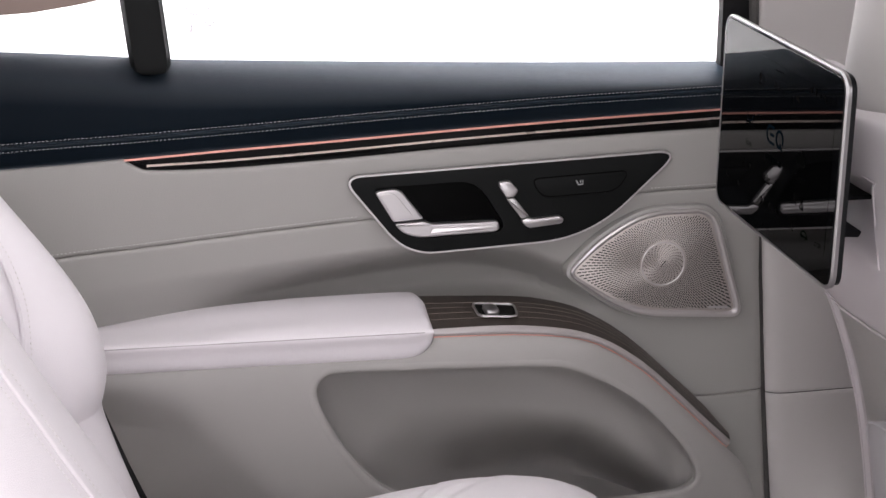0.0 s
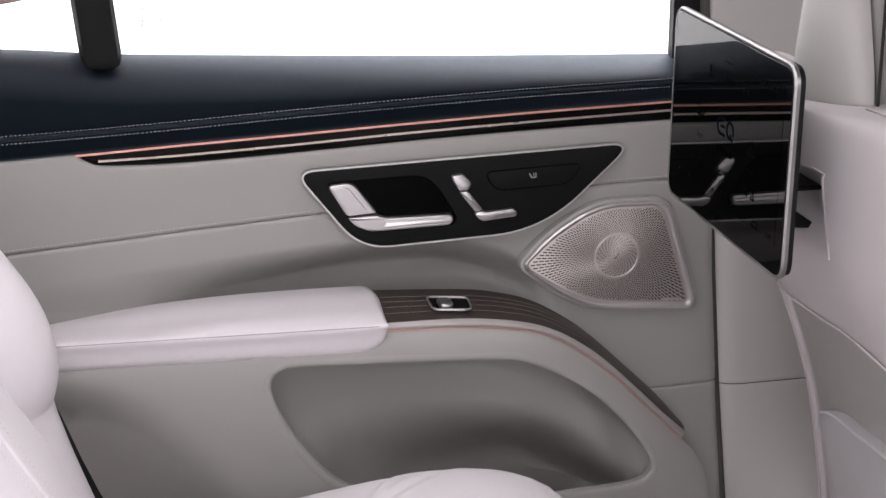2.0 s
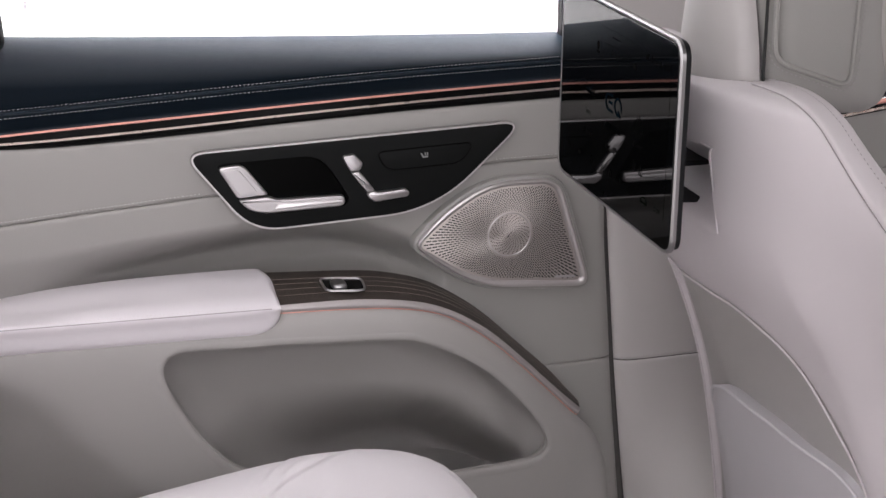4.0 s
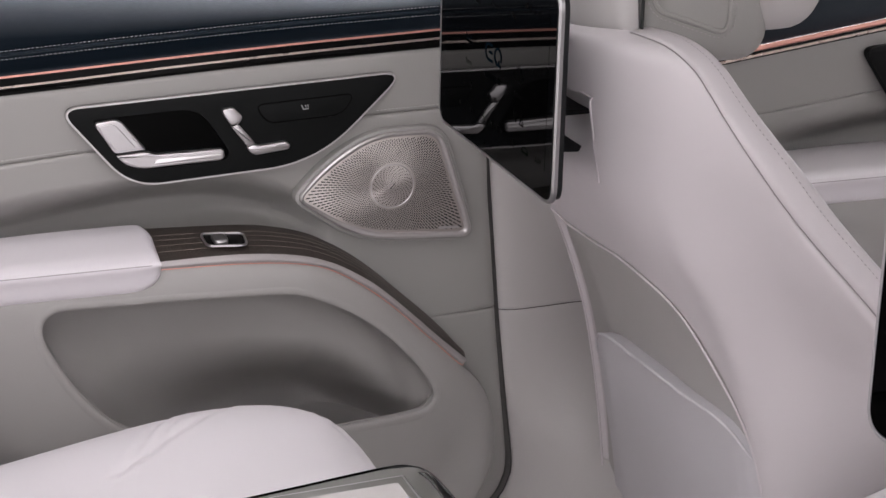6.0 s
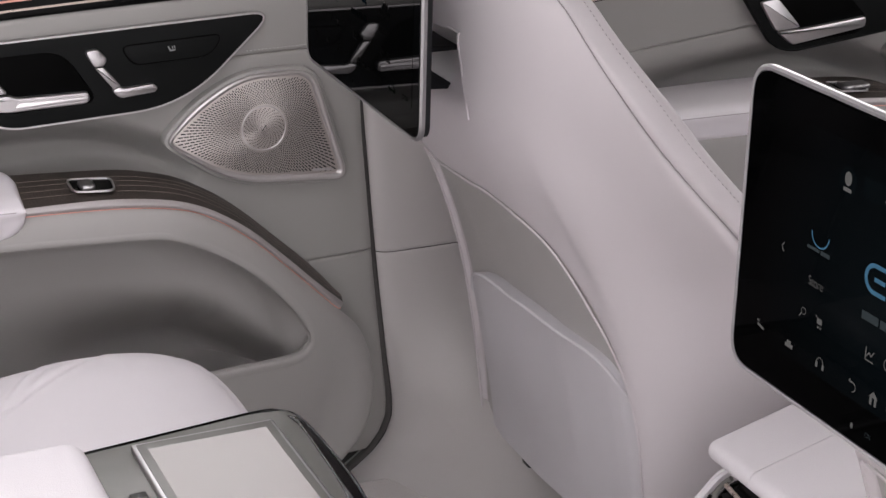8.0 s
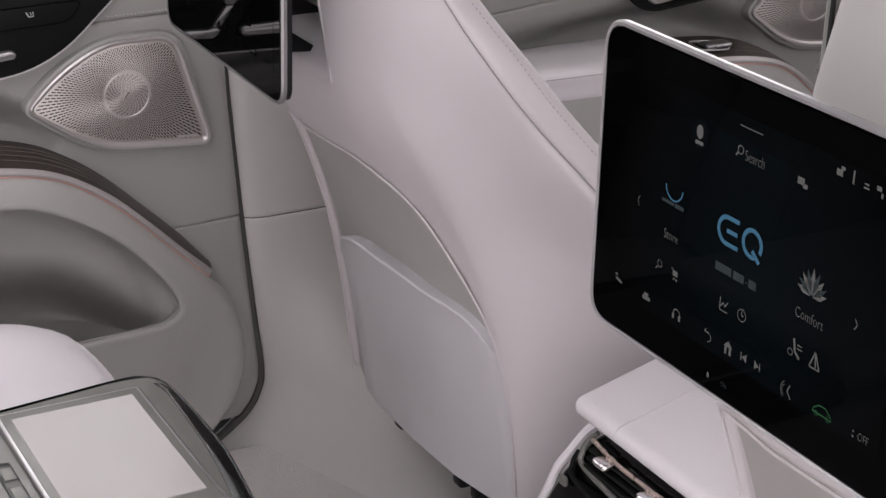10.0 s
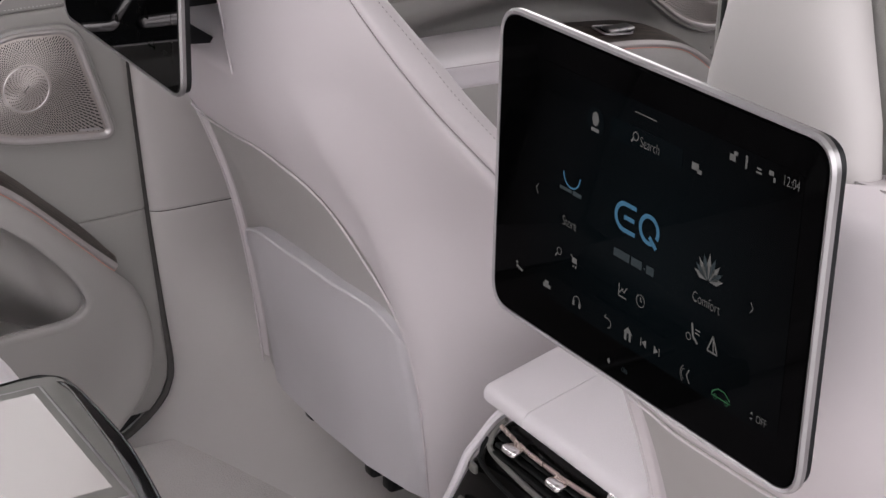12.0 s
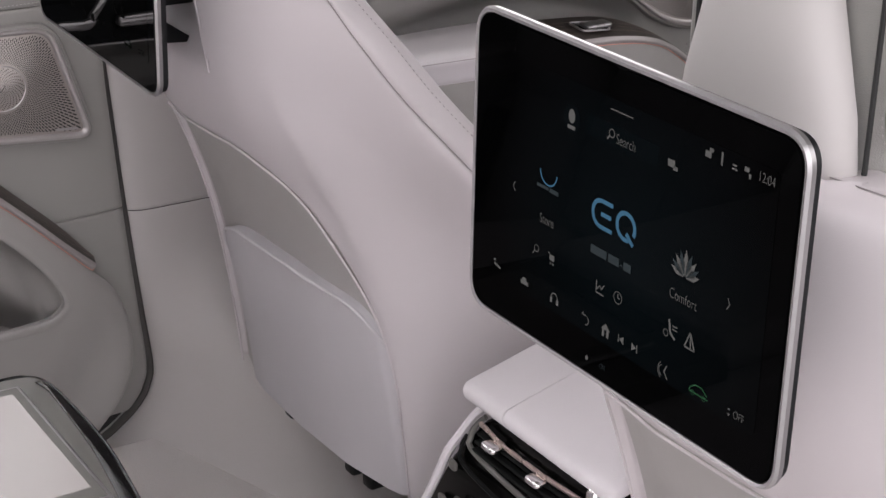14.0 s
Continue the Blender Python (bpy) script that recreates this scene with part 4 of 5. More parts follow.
    path = np.stack([back(arch[:, 0], arch[:, 1], 0.0035), SEAT_Y + arch[:, 0], arch[:, 1]], 1)
    part("insert_edge", sweep(path, 0.0011, False, (1, 0, 0)), SHELL, seat, "raised edge of the arched lower insert")
    tops = curve1([(-0.186, 0.490), (-0.181, 0.525), (-0.172, 0.546), (-0.152, 0.562), (-0.11, 0.569), (-0.04, 0.573), (0.039, 0.570), (0.077, 0.563), (0.104, 0.552), (0.120, 0.537), (0.130, 0.515), (0.134, 0.485)])
    P = []
    for a in np.r_[np.linspace(-0.185, -0.15, 18), np.linspace(-0.146, 0.10, 34), np.linspace(0.104, 0.134, 18)]:
        zt = float(tops(a))
        zz = np.r_[np.linspace(0.351, zt - 0.01, 24), zt - 0.005, zt - 0.0015, zt, zt - 0.001]
        off = (0.003 + 0.008 * step(zz, 0.35, 0.50) * (1 - (a / 0.2) ** 2)) * float(step(a + 0.186, 0.0, 0.014) * step(0.135 - a, 0.0, 0.010)) - 0.007 * float(step(-0.176 - a, 0.0, 0.010))
        off[-2:] = [off[-3] - 0.002, -0.01]
        P.append(np.stack([back(a, zz, off), np.full(len(zz), SEAT_Y + a), zz], 1))
    pk = part("seat_pocket", grid("pocket", np.array(P)), POCKET, seat, "stretched beige pocket on the seat back")
    e = np.array(P)[:, -3]
    part("pocket_hem", sweep(e + np.array([-0.0004, 0, 0]), 0.0022, False, (1, 0, 0)), POCKET, pk)
    # headrest: curved back half, side with a stitched panel, pillow
    rows = []
    for z, k in [(0.895, 0.9), (0.905, 0.98), (0.93, 1.0)] + [(z, 1.0) for z in np.linspace(0.96, 1.16, 8)] + [(1.185, 0.93), (1.195, 0.8)]:
        a = np.linspace(-math.pi / 2, math.pi / 2, 31)
        rows.append(np.stack([1.016 - 0.034 * k * np.cos(a) ** 0.8, SEAT_Y + (0.069 - 0.30 * max(0, min(z, 1.06) - 0.945)) * k * np.sign(a) * np.abs(np.sin(a)) ** 0.85, np.full(31, z)], 1))
    hr = part("headrest", grid("head", np.array(rows), cap=True), HEADREST, seat, "beige headrest with a curved back")
    part("headrest_side", box(1.0185, 1.156, SEAT_Y - 0.080, SEAT_Y + 0.080, 0.889, 1.18, 0.030, 6), BEIGE, hr, "stitched leather headrest middle")
    for s in (-1, 1):
        part("shut_line", sweep([(1.0175, SEAT_Y + s * 0.0725, 0.93), (1.0175, SEAT_Y + s * 0.0725, 1.05), (1.0175, SEAT_Y + s * 0.0725, 1.17)], 0.0016, False, (1, 0, 0)), GAP, hr)
        o = rounded([(1.023, 0.950), (1.103, 0.920), (1.112, 1.15), (1.023, 1.15)], 0.016, 6)
        pth = np.stack([o[:, 0], np.full(len(o), SEAT_Y + s * 0.0805), o[:, 1]], 1)
        part("panel_seam", sweep(pth, 0.0026, True, (0, 1, 0)), BEIGE, hr)
        o2 = inset(o, -0.006)
        part("stitching", stitches(np.stack([o2[:, 0], np.full(len(o2), SEAT_Y + s * 0.0806), o2[:, 1]], 1), 0.005, 0.003, 0.0007, (0, s, 0)), THREAD_SEAT, hr, "", 0)
    part("pillow", blob((1.168, SEAT_Y, 1.043), (0.043, 0.098, 0.132), 0.55, 0.45, 40, 24), HEADREST, hr, "soft beige headrest pillow")
    # base
    part("seat_cushion", box(1.16, 1.62, SEAT_Y - 0.26, SEAT_Y + 0.26, 0.32, 0.47, 0.05, 5), PALE, seat)
    for s in (-1, 1):
        part("seat_rail", box(1.30, 1.6, SEAT_Y + s * 0.18 - 0.02, SEAT_Y + s * 0.18 + 0.02, 0.171, 0.225, 0.008), BLACK, seat, "black seat rail")
    part("seat_base", box(1.26, 1.58, SEAT_Y - 0.19, SEAT_Y + 0.19, 0.225, 0.33, 0.02), BLACK, seat)
    for dy, zc in ((0.075, 0.325), (-0.062, 0.322), (-0.10, 0.324)):
        part("shell_clip", box(1.130, 1.152, SEAT_Y + dy - 0.010, SEAT_Y + dy + 0.010, zc - 0.006, zc + 0.012, 0.005), BLACK, seat, "black clip under the seat back")
    # moulded housing of the screen bracket
    lipline = np.array([(-0.0780, 0.789), (-0.0818, 0.864), (-0.075, 0.874), (0.075, 0.874), (0.0818, 0.864), (0.0780, 0.789)])
    lipline = np.stack([back(lipline[:, 0], lipline[:, 1], 0.0008), SEAT_Y + lipline[:, 0], lipline[:, 1]], 1)
    part("slot_edge", sweep(spline(lipline, 5), 0.0011, False, (1, 0, 0)), SHELL, seat, "raised edge of the screen slot")
    # two arms carry the screen, the lower one a wedge
    for side in ([(0.905, 0.851), (1.000, 0.845), (1.000, 0.841), (0.905, 0.841)], [(0.905, 0.830), (0.960, 0.826), (0.986, 0.808), (0.984, 0.804), (0.905, 0.810)]):
        part("bracket", plate(np.array(side), SEAT_Y - 0.028, 0.056, 0.0012), BLACK, seat, "black screen bracket")
    return seat


front_seats = front_seat()
copy_thing(front_seats, Matrix.Translation((1.250, SEAT_Y - 0.76, 0.17)))


# ---------------------------------------------------------------- screens on the seat backs
def seat_screen(mid, lean, glass_mat, UI, UIDIM, UIBLUE, UIGREEN, GLOW):
    SEAT_Y = mid
    cy, cz, X = SEAT_Y - 0.005, 0.8965, 0.900
    scr = thing("seat_screen", (0.91, cy, cz), "black glass entertainment screen with a silver frame on the seat back", "screen", "seat back screens")
    pl = lambda a, b, c: (X + (b - 0), cy - a, cz + c)
    w, h = 0.1385, 0.0948
    face = rounded([(-w, -h), (w, -h), (w, h), (-w, h)], 0.017, 8)
    part("screen_body", plate(inset(face, 0.0002), 0.0035, 0.0075, 0.0026, place=pl), BLACK, scr, "black rear housing")
    rim = inset(face, -0.0006)
    path = np.stack([np.full(len(rim), X + 0.0022), cy - rim[:, 0], cz + rim[:, 1]], 1)
    part("screen_frame", sweep(path, [(-0.0020, -0.0030), (0.0018, -0.0030), (0.0022, 0.0003), (0.0009, 0.0022), (-0.0011, 0.0017)], True, (-1, 0, 0)), FRAME, scr, "polished silver frame")
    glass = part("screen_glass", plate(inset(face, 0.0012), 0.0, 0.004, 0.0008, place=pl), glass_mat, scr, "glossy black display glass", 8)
    FIELD = GLOW.copy()
    FIELD.node_tree.links.remove(FIELD.node_tree.nodes["Principled BSDF"].inputs["Emission Strength"].links[0])
    FIELD.node_tree.nodes["Principled BSDF"].inputs["Emission Strength"].default_value = 0.75
    lit = rounded([(-0.118, -0.066), (0.128, -0.066), (0.128, 0.078), (-0.118, 0.078)], 0.004, 3)
    bm = bmesh.new()
    bm.faces.new([bm.verts.new((X - 0.0002, SEAT_Y - a, 0.8935 + c)) for a, c in lit])
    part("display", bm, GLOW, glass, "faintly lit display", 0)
    at = lambda u, v, d=0.0: (X - 0.0004 - d, SEAT_Y - u, 0.8935 + v)

    def flat(name, polys, m, label=""):
        bm = bmesh.new()
        for p in polys:
            bm.faces.new([bm.verts.new(at(*q, 0.0 if m is FIELD else 0.0001)) for q in p])
        return part(name, bm, m, glass, label, 0)

    def ring(u, v, r, t=0.0006, a0=0.0, a1=2 * math.pi, k=24):
        A = np.linspace(a0, a1, k)
        return [[(u + r * math.cos(a), v + r * math.sin(a)), (u + r * math.cos(b), v + r * math.sin(b)), (u + (r - t) * math.cos(b), v + (r - t) * math.sin(b)), (u + (r - t) * math.cos(a), v + (r - t) * math.sin(a))] for a, b in zip(A, A[1:])]

    def rect(u0, v0, u1, v1):
        return [(u0, v0), (u1, v0), (u1, v1), (u0, v1)]

    def line(u0, v0, u1, v1, t=0.0004):
        d = np.array([u1 - u0, v1 - v0])
        n = np.array([-d[1], d[0]]) / (np.linalg.norm(d) + 1e-12) * t
        return [(u0 + n[0], v0 + n[1]), (u1 + n[0], v1 + n[1]), (u1 - n[0], v1 - n[1]), (u0 - n[0], v0 - n[1])]

    def words(body, u, v, size, m, squeeze=0.74, mid=True):
        cu = bpy.data.curves.new("words", "FONT")
        cu.offset = -0.014 * size
        cu.body, cu.size, cu.align_x, cu.align_y = body, size, "CENTER" if mid else "LEFT", "CENTER"
        tmp = bpy.data.objects.new("words", cu)
        me = bpy.data.meshes.new_from_object(tmp)
        bpy.data.objects.remove(tmp)
        me.transform(Matrix((((0, 0, 1, X - 0.0005)), (-squeeze, 0, 0, SEAT_Y - u), (0, 1, 0, 0.8935 + v), (0, 0, 0, 1))))
        return part("writing", me, m, glass, "", 0)
    words("Search", 0.0115, 0.0565, 0.0085, UI)
    words("Store", -0.056, -0.0120, 0.0085, UI)
    words("Comfort", 0.0665, -0.0130, 0.0085, UI)
    words("12:04", 0.1195, 0.0715, 0.0075, UI)
    words("OFF", 0.1160, -0.0600, 0.0065, UI)
    words("ON", 0.003, -0.081, 0.0045, UIDIM)
    flat("search_box", [rect(-0.0235, 0.0515, 0.0385, 0.0635)], FIELD)
    flat("search_symbol", ring(-0.0008, 0.0585, 0.0026) + [line(-0.0027, 0.0567, -0.0045, 0.0545, 0.0006)], UI)
    flat("grab_bar", [rect(-0.003, 0.0717, 0.016, 0.0723)], UI)
    flat("profile_disc", [[(-0.037 + 0.0078 * math.cos(a), 0.056 + 0.0082 * math.sin(a)) for a in np.linspace(0, 2 * math.pi, 24, endpoint=False)]], FIELD)
    flat("profile_mark", [[(-0.037 + 0.0030 * math.cos(a), 0.0575 + 0.0042 * math.sin(a)) for a in np.linspace(0, 2 * math.pi, 16, endpoint=False)], rect(-0.0405, 0.0500, -0.0335, 0.0522)], UI)
    flat("share_symbol", [rect(0.0465, 0.0555, 0.0520, 0.0595), line(0.051, 0.0555, 0.0545, 0.0555, 0.0012)], UI)
    flat("status_symbol", [rect(0.0745, 0.0695, 0.0790, 0.0730), rect(0.0775, 0.0730, 0.0805, 0.0750)], UI)
    flat("status_symbol", [line(0.087, 0.0685, 0.087, 0.0755, 0.0007)], UI)
    flat("status_symbol", [rect(0.0945, 0.0690, 0.0985, 0.0700), rect(0.0950, 0.0710, 0.0980, 0.0720)], UI)
    flat("status_symbol", [rect(0.1035, 0.0710, 0.1070, 0.0735), rect(0.1070, 0.0680, 0.1085, 0.0705)], UI)
    flat("arrow", [line(-0.0885, 0.002, -0.0905, -0.001, 0.0003), line(-0.0905, -0.001, -0.0885, -0.004, 0.0003)], UI)
    flat("arrow", [line(0.100, 0.001, 0.102, -0.002, 0.0003), line(0.102, -0.002, 0.100, -0.005, 0.0003)], UI)
    flat("brand_arc", ring(-0.056, 0.018, 0.0085, 0.0010, math.pi, 2 * math.pi, 14), UIBLUE)
    flat("brand_bar", [rect(-0.0670, 0.0068, -0.0555, 0.0088), rect(-0.0545, 0.0064, -0.0460, 0.0090)], UIDIM)
    e = [rect(-0.0058, 0.0164, 0.0042, 0.0190), rect(-0.0062, 0.0087, 0.0030, 0.0113), rect(-0.0058, 0.0010, 0.0042, 0.0036)]
    e += ring(-0.0058, 0.0100, 0.0090, 0.0026, 0.5 * math.pi, 1.5 * math.pi, 16)
    flat("emblem", e + ring(0.0160, 0.0100, 0.0090, 0.0026, -0.16 * math.pi, 1.62 * math.pi, 30) + [line(0.0165, 0.0062, 0.0228, 0.0008, 0.0013)], UIBLUE, "blue emblem of an open band and a ring")
    flat("emblem_caption", [rect(-0.0135, -0.0155, 0.0010, -0.0105), rect(0.0025, -0.0155, 0.0120, -0.0105), rect(0.0135, -0.0140, 0.0150, -0.0130), rect(0.0160, -0.0155, 0.0225, -0.0105)], UIDIM, "caption as plain bars")
    petals = []
    for a in np.linspace(-1.25, 1.25, 9):
        l = 0.0165 - 0.0035 * abs(a)
        d, n = np.array([math.sin(a), math.cos(a)]), np.array([math.cos(a), -math.sin(a)])
        o = np.array([0.0665, -0.001])
        petals.append([tuple(o + d * 0.001), tuple(o + d * l * 0.55 + n * 0.0020), tuple(o + d * l), tuple(o + d * l * 0.55 - n * 0.0020)])
    flat("flower_symbol", petals[::2], UI, "pale flower symbol")
    flat("flower_symbol", [[(u, v) for u, v in p] for p in petals[1::2]], UIDIM)
    flat("app_symbol", ring(-0.0645, -0.0322, 0.0024, 0.0005) + [line(-0.0663, -0.0340, -0.0682, -0.0365)], UI)
    flat("app_symbol", [rect(-0.0515, -0.0345, -0.0468, -0.0310), line(-0.0530, -0.0300, -0.0515, -0.0310), rect(-0.0508, -0.0372, -0.0494, -0.0358), rect(-0.0484, -0.0372, -0.0470, -0.0358)], UI)
    flat("app_symbol", [line(-0.0065, -0.0375, -0.0065, -0.0300), line(-0.0065, -0.0375, 0.0005, -0.0375), line(-0.0060, -0.0355, -0.0035, -0.0325), line(-0.0035, -0.0325, -0.0020, -0.0345), line(-0.0020, -0.0345, 0.0005, -0.0310)], UI)
    flat("app_symbol", ring(0.0130, -0.0335, 0.0038, 0.0005) + [line(0.0130, -0.0335, 0.0130, -0.0312), line(0.0130, -0.0335, 0.0147, -0.0335)], UI)
    flat("app_symbol", ring(0.0550, -0.0370, 0.0022, 0.0005) + [line(0.0575, -0.0300, 0.0585, -0.0355, 0.0008), line(0.0585, -0.0355, 0.0625, -0.0385, 0.0008), rect(0.0565, -0.0300, 0.0580, -0.0282), line(0.0600, -0.0310, 0.0640, -0.0310), line(0.0600, -0.0330, 0.0640, -0.0330)], UI)
    flat("app_symbol", [line(0.0745, -0.0290, 0.0705, -0.0385, 0.0005), line(0.0745, -0.0290, 0.0785, -0.0385, 0.0005), line(0.0705, -0.0385, 0.0785, -0.0385, 0.0005), line(0.0745, -0.0290, 0.0755, -0.0385, 0.0004)], UI)
    flat("menu_symbol", [line(-0.1075, -0.0575, -0.1010, -0.0590, 0.0009), rect(-0.1080, -0.0560, -0.1060, -0.0545)], UI)
    flat("menu_symbol", [rect(-0.0790, -0.0600, -0.0715, -0.0575), rect(-0.0775, -0.0575, -0.0735, -0.0555)], UI)
    flat("menu_symbol", ring(-0.0450, -0.0570, 0.0034, 0.0006, 0, math.pi, 12) + [rect(-0.0490, -0.0605, -0.0470, -0.0570), rect(-0.0430, -0.0605, -0.0410, -0.0570)], UI)
    flat("menu_symbol", ring(-0.0145, -0.0585, 0.0030, 0.0006, -math.pi / 2, math.pi / 2, 10) + [line(-0.0180, -0.0557, -0.0145, -0.0557), line(-0.0180, -0.0557, -0.0165, -0.0540)], UI)
    flat("menu_symbol", [[(0.0000, -0.0570), (0.0040, -0.0530), (0.0080, -0.0570)], rect(0.0010, -0.0615, 0.0030, -0.0570), rect(0.0050, -0.0615, 0.0070, -0.0570)], UI)
    flat("menu_symbol", [[(0.0165, -0.0570), (0.0205, -0.0545), (0.0205, -0.0595)], rect(0.0155, -0.0595, 0.0162, -0.0545)], UI)
    flat("menu_symbol", [[(0.0315, -0.0570), (0.0275, -0.0545), (0.0275, -0.0595)], rect(0.0318, -0.0595, 0.0325, -0.0545)], UI)
    flat("menu_symbol", ring(0.0550, -0.0600, 0.0035, 0.0004, 0.6 * math.pi, 1.4 * math.pi, 8) + ring(0.0565, -0.0600, 0.0060, 0.0004, 0.7 * math.pi, 1.3 * math.pi, 8) + [line(0.0580, -0.0560, 0.0560, -0.0600), line(0.0560, -0.0600, 0.0590, -0.0640)], UI)
    flat("menu_symbol", [[(0.1075, -0.0590), (0.1085, -0.0575), (0.1095, -0.0590)], [(0.1075, -0.0610), (0.1095, -0.0610), (0.1085, -0.0625)]], UI)
    flat("menu_symbol", [[(-0.0115 + 0.0012 * math.cos(a), -0.081 + 0.0018 * math.sin(a)) for a in np.linspace(0, 2 * math.pi, 10, endpoint=False)]], UI)
    flat("car_symbol", [line(0.0770, -0.0610, 0.0780, -0.0590, 0.0004), line(0.0780, -0.0590, 0.0820, -0.0565, 0.0004), line(0.0820, -0.0565, 0.0870, -0.0565, 0.0004), line(0.0870, -0.0565, 0.0915, -0.0600, 0.0004), line(0.0770, -0.0615, 0.0920, -0.0615, 0.0004)] + ring(0.0800, -0.0618, 0.0016, 0.0004) + ring(0.0890, -0.0618, 0.0016, 0.0004), UIGREEN, "small green car symbol")
    scr.location.z -= 0.139 * math.sin(radians(lean))
    scr.rotation_euler.x = radians(lean)
    return scr


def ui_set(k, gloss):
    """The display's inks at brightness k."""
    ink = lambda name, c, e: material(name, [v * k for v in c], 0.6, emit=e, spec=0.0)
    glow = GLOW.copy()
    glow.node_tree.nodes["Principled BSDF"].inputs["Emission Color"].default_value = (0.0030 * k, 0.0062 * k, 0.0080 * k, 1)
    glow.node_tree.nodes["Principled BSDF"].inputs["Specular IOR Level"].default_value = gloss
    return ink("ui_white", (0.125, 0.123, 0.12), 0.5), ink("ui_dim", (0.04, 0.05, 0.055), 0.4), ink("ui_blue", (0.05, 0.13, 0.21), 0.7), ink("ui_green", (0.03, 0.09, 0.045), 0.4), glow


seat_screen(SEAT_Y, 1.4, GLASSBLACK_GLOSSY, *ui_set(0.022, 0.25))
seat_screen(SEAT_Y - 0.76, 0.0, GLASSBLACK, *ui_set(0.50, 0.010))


# ---------------------------------------------------------------- rear seat, centre armrest and tablet
def rear_seat():
    seat = thing("passenger_bench", (0.2, 0.4, 0.17), "pale leather rear seat with padded side bolsters", "car seat")
    cush = blob((0.44, 0.36, 0.375), (0.365, 0.205, 0.125), 0.55, 0.45, 300, 150, Matrix.Rotation(radians(-9), 3, "Y"))
    # a sewn welt round the front and a soft fold beside it
    welt = spline([(0.52, 0.36), (0.563, 0.427), (0.594, 0.487), (0.624, 0.521), (0.666, 0.531), (0.73, 0.518), (0.763, 0.483), (0.781, 0.424), (0.784, 0.385), (0.784, 0.25)], 14)
    fold = spline([(0.535, 0.405), (0.568, 0.429), (0.603, 0.458), (0.640, 0.489), (0.665, 0.512)], 14)
    for v in cush.verts:
        if v.co.z > 0.38:
            a = min((v.co.x - p[0]) ** 2 + (v.co.y - p[1]) ** 2 for p in welt) ** 0.5
            b = min((v.co.x - p[0]) ** 2 + (v.co.y - p[1]) ** 2 for p in fold) ** 0.5
            v.co.z += 0.0016 * math.exp(-(a / 0.0028) ** 2) - 0.0022 * math.exp(-((a - 0.008) / 0.005) ** 2) - 0.0024 * math.exp(-(b / 0.006) ** 2) + 0.0008 * math.exp(-((b - 0.014) / 0.010) ** 2)
    part("seat_cushion", cush, PALE, seat, "pale leather seat cushion")
    # outer bolster of the backrest, and the inner panel nearer the middle
    def roll(path, r, squash):
        A = spline(path, 10)
        t = np.gradient(A, axis=0)
        t /= np.linalg.norm(t, axis=1)[:, None]
        rows = []
        for k, (p, d) in enumerate(zip(A, t)):
            n = np.array([-d[2], 0, d[0]])
            n = n if n[0] > 0 else -n
            rows.append([p + n * r * math.cos(a) + np.array([0, squash * math.sin(a), 0]) for a in np.linspace(0, 2 * math.pi, 28, endpoint=False)])
        return grid("roll", np.array(rows), closed_v=True, cap=True), np.array(rows)
    ob = part("outer_bolster", roll([(-0.11, 0.56, 1.10), (0.046, 0.56, 0.92), (0.132, 0.56, 0.80), (0.197, 0.56, 0.705), (0.2155, 0.56, 0.655), (0.208, 0.56, 0.612), (0.225, 0.56, 0.54), (0.265, 0.56, 0.42)], 0.066, 0.075)[0], PALE, seat, "pale leather outer bolster")
    line = spline([(0.10, 0.486, 0.92), (0.172, 0.486, 0.83), (0.200, 0.486, 0.765), (0.205, 0.486, 0.70), (0.196, 0.488, 0.63)], 10)
    part("piping", sweep(line, 0.0022, False, (0, -1, 0)), PALE, ob)
    part("stitching", stitches(line + np.array([0.008, -0.0005, 0.0]), 0.0055, 0.0034, 0.0007), THREAD_BEIGE, ob, "", 0)
    bm, R = roll([(-0.115, 0.34, 1.08), (0.025, 0.34, 0.91), (0.100, 0.34, 0.80), (0.130, 0.34, 0.748), (0.185, 0.34, 0.649), (0.228, 0.34, 0.57), (0.255, 0.34, 0.48)], 0.070, 0.14)
    br = part("backrest", bm, PALE, seat, "pale leather backrest")
    for k in (27, 26):
        line = (R[:, k] + R[:, k - 1]) / 2 + np.array([0.0008, -0.0006, 0.0006])
        part("stitching", stitches(line, 0.0055, 0.0034, 0.0007, (0.6, -0.6, 0.5)), THREAD_BEIGE, br, "", 0)
    part("piping", sweep(R[:, 26], 0.0024, False, (0, -1, 0)), PALE, br)
    part("seat_frame", sweep([(0.262, 0.645, 0.565), (0.285, 0.645, 0.50), (0.325, 0.645, 0.40), (0.35, 0.645, 0.30)], 0.015, False, (0, 1, 0)), BLACK, seat, "black seat frame")
    return seat


rear_seat()


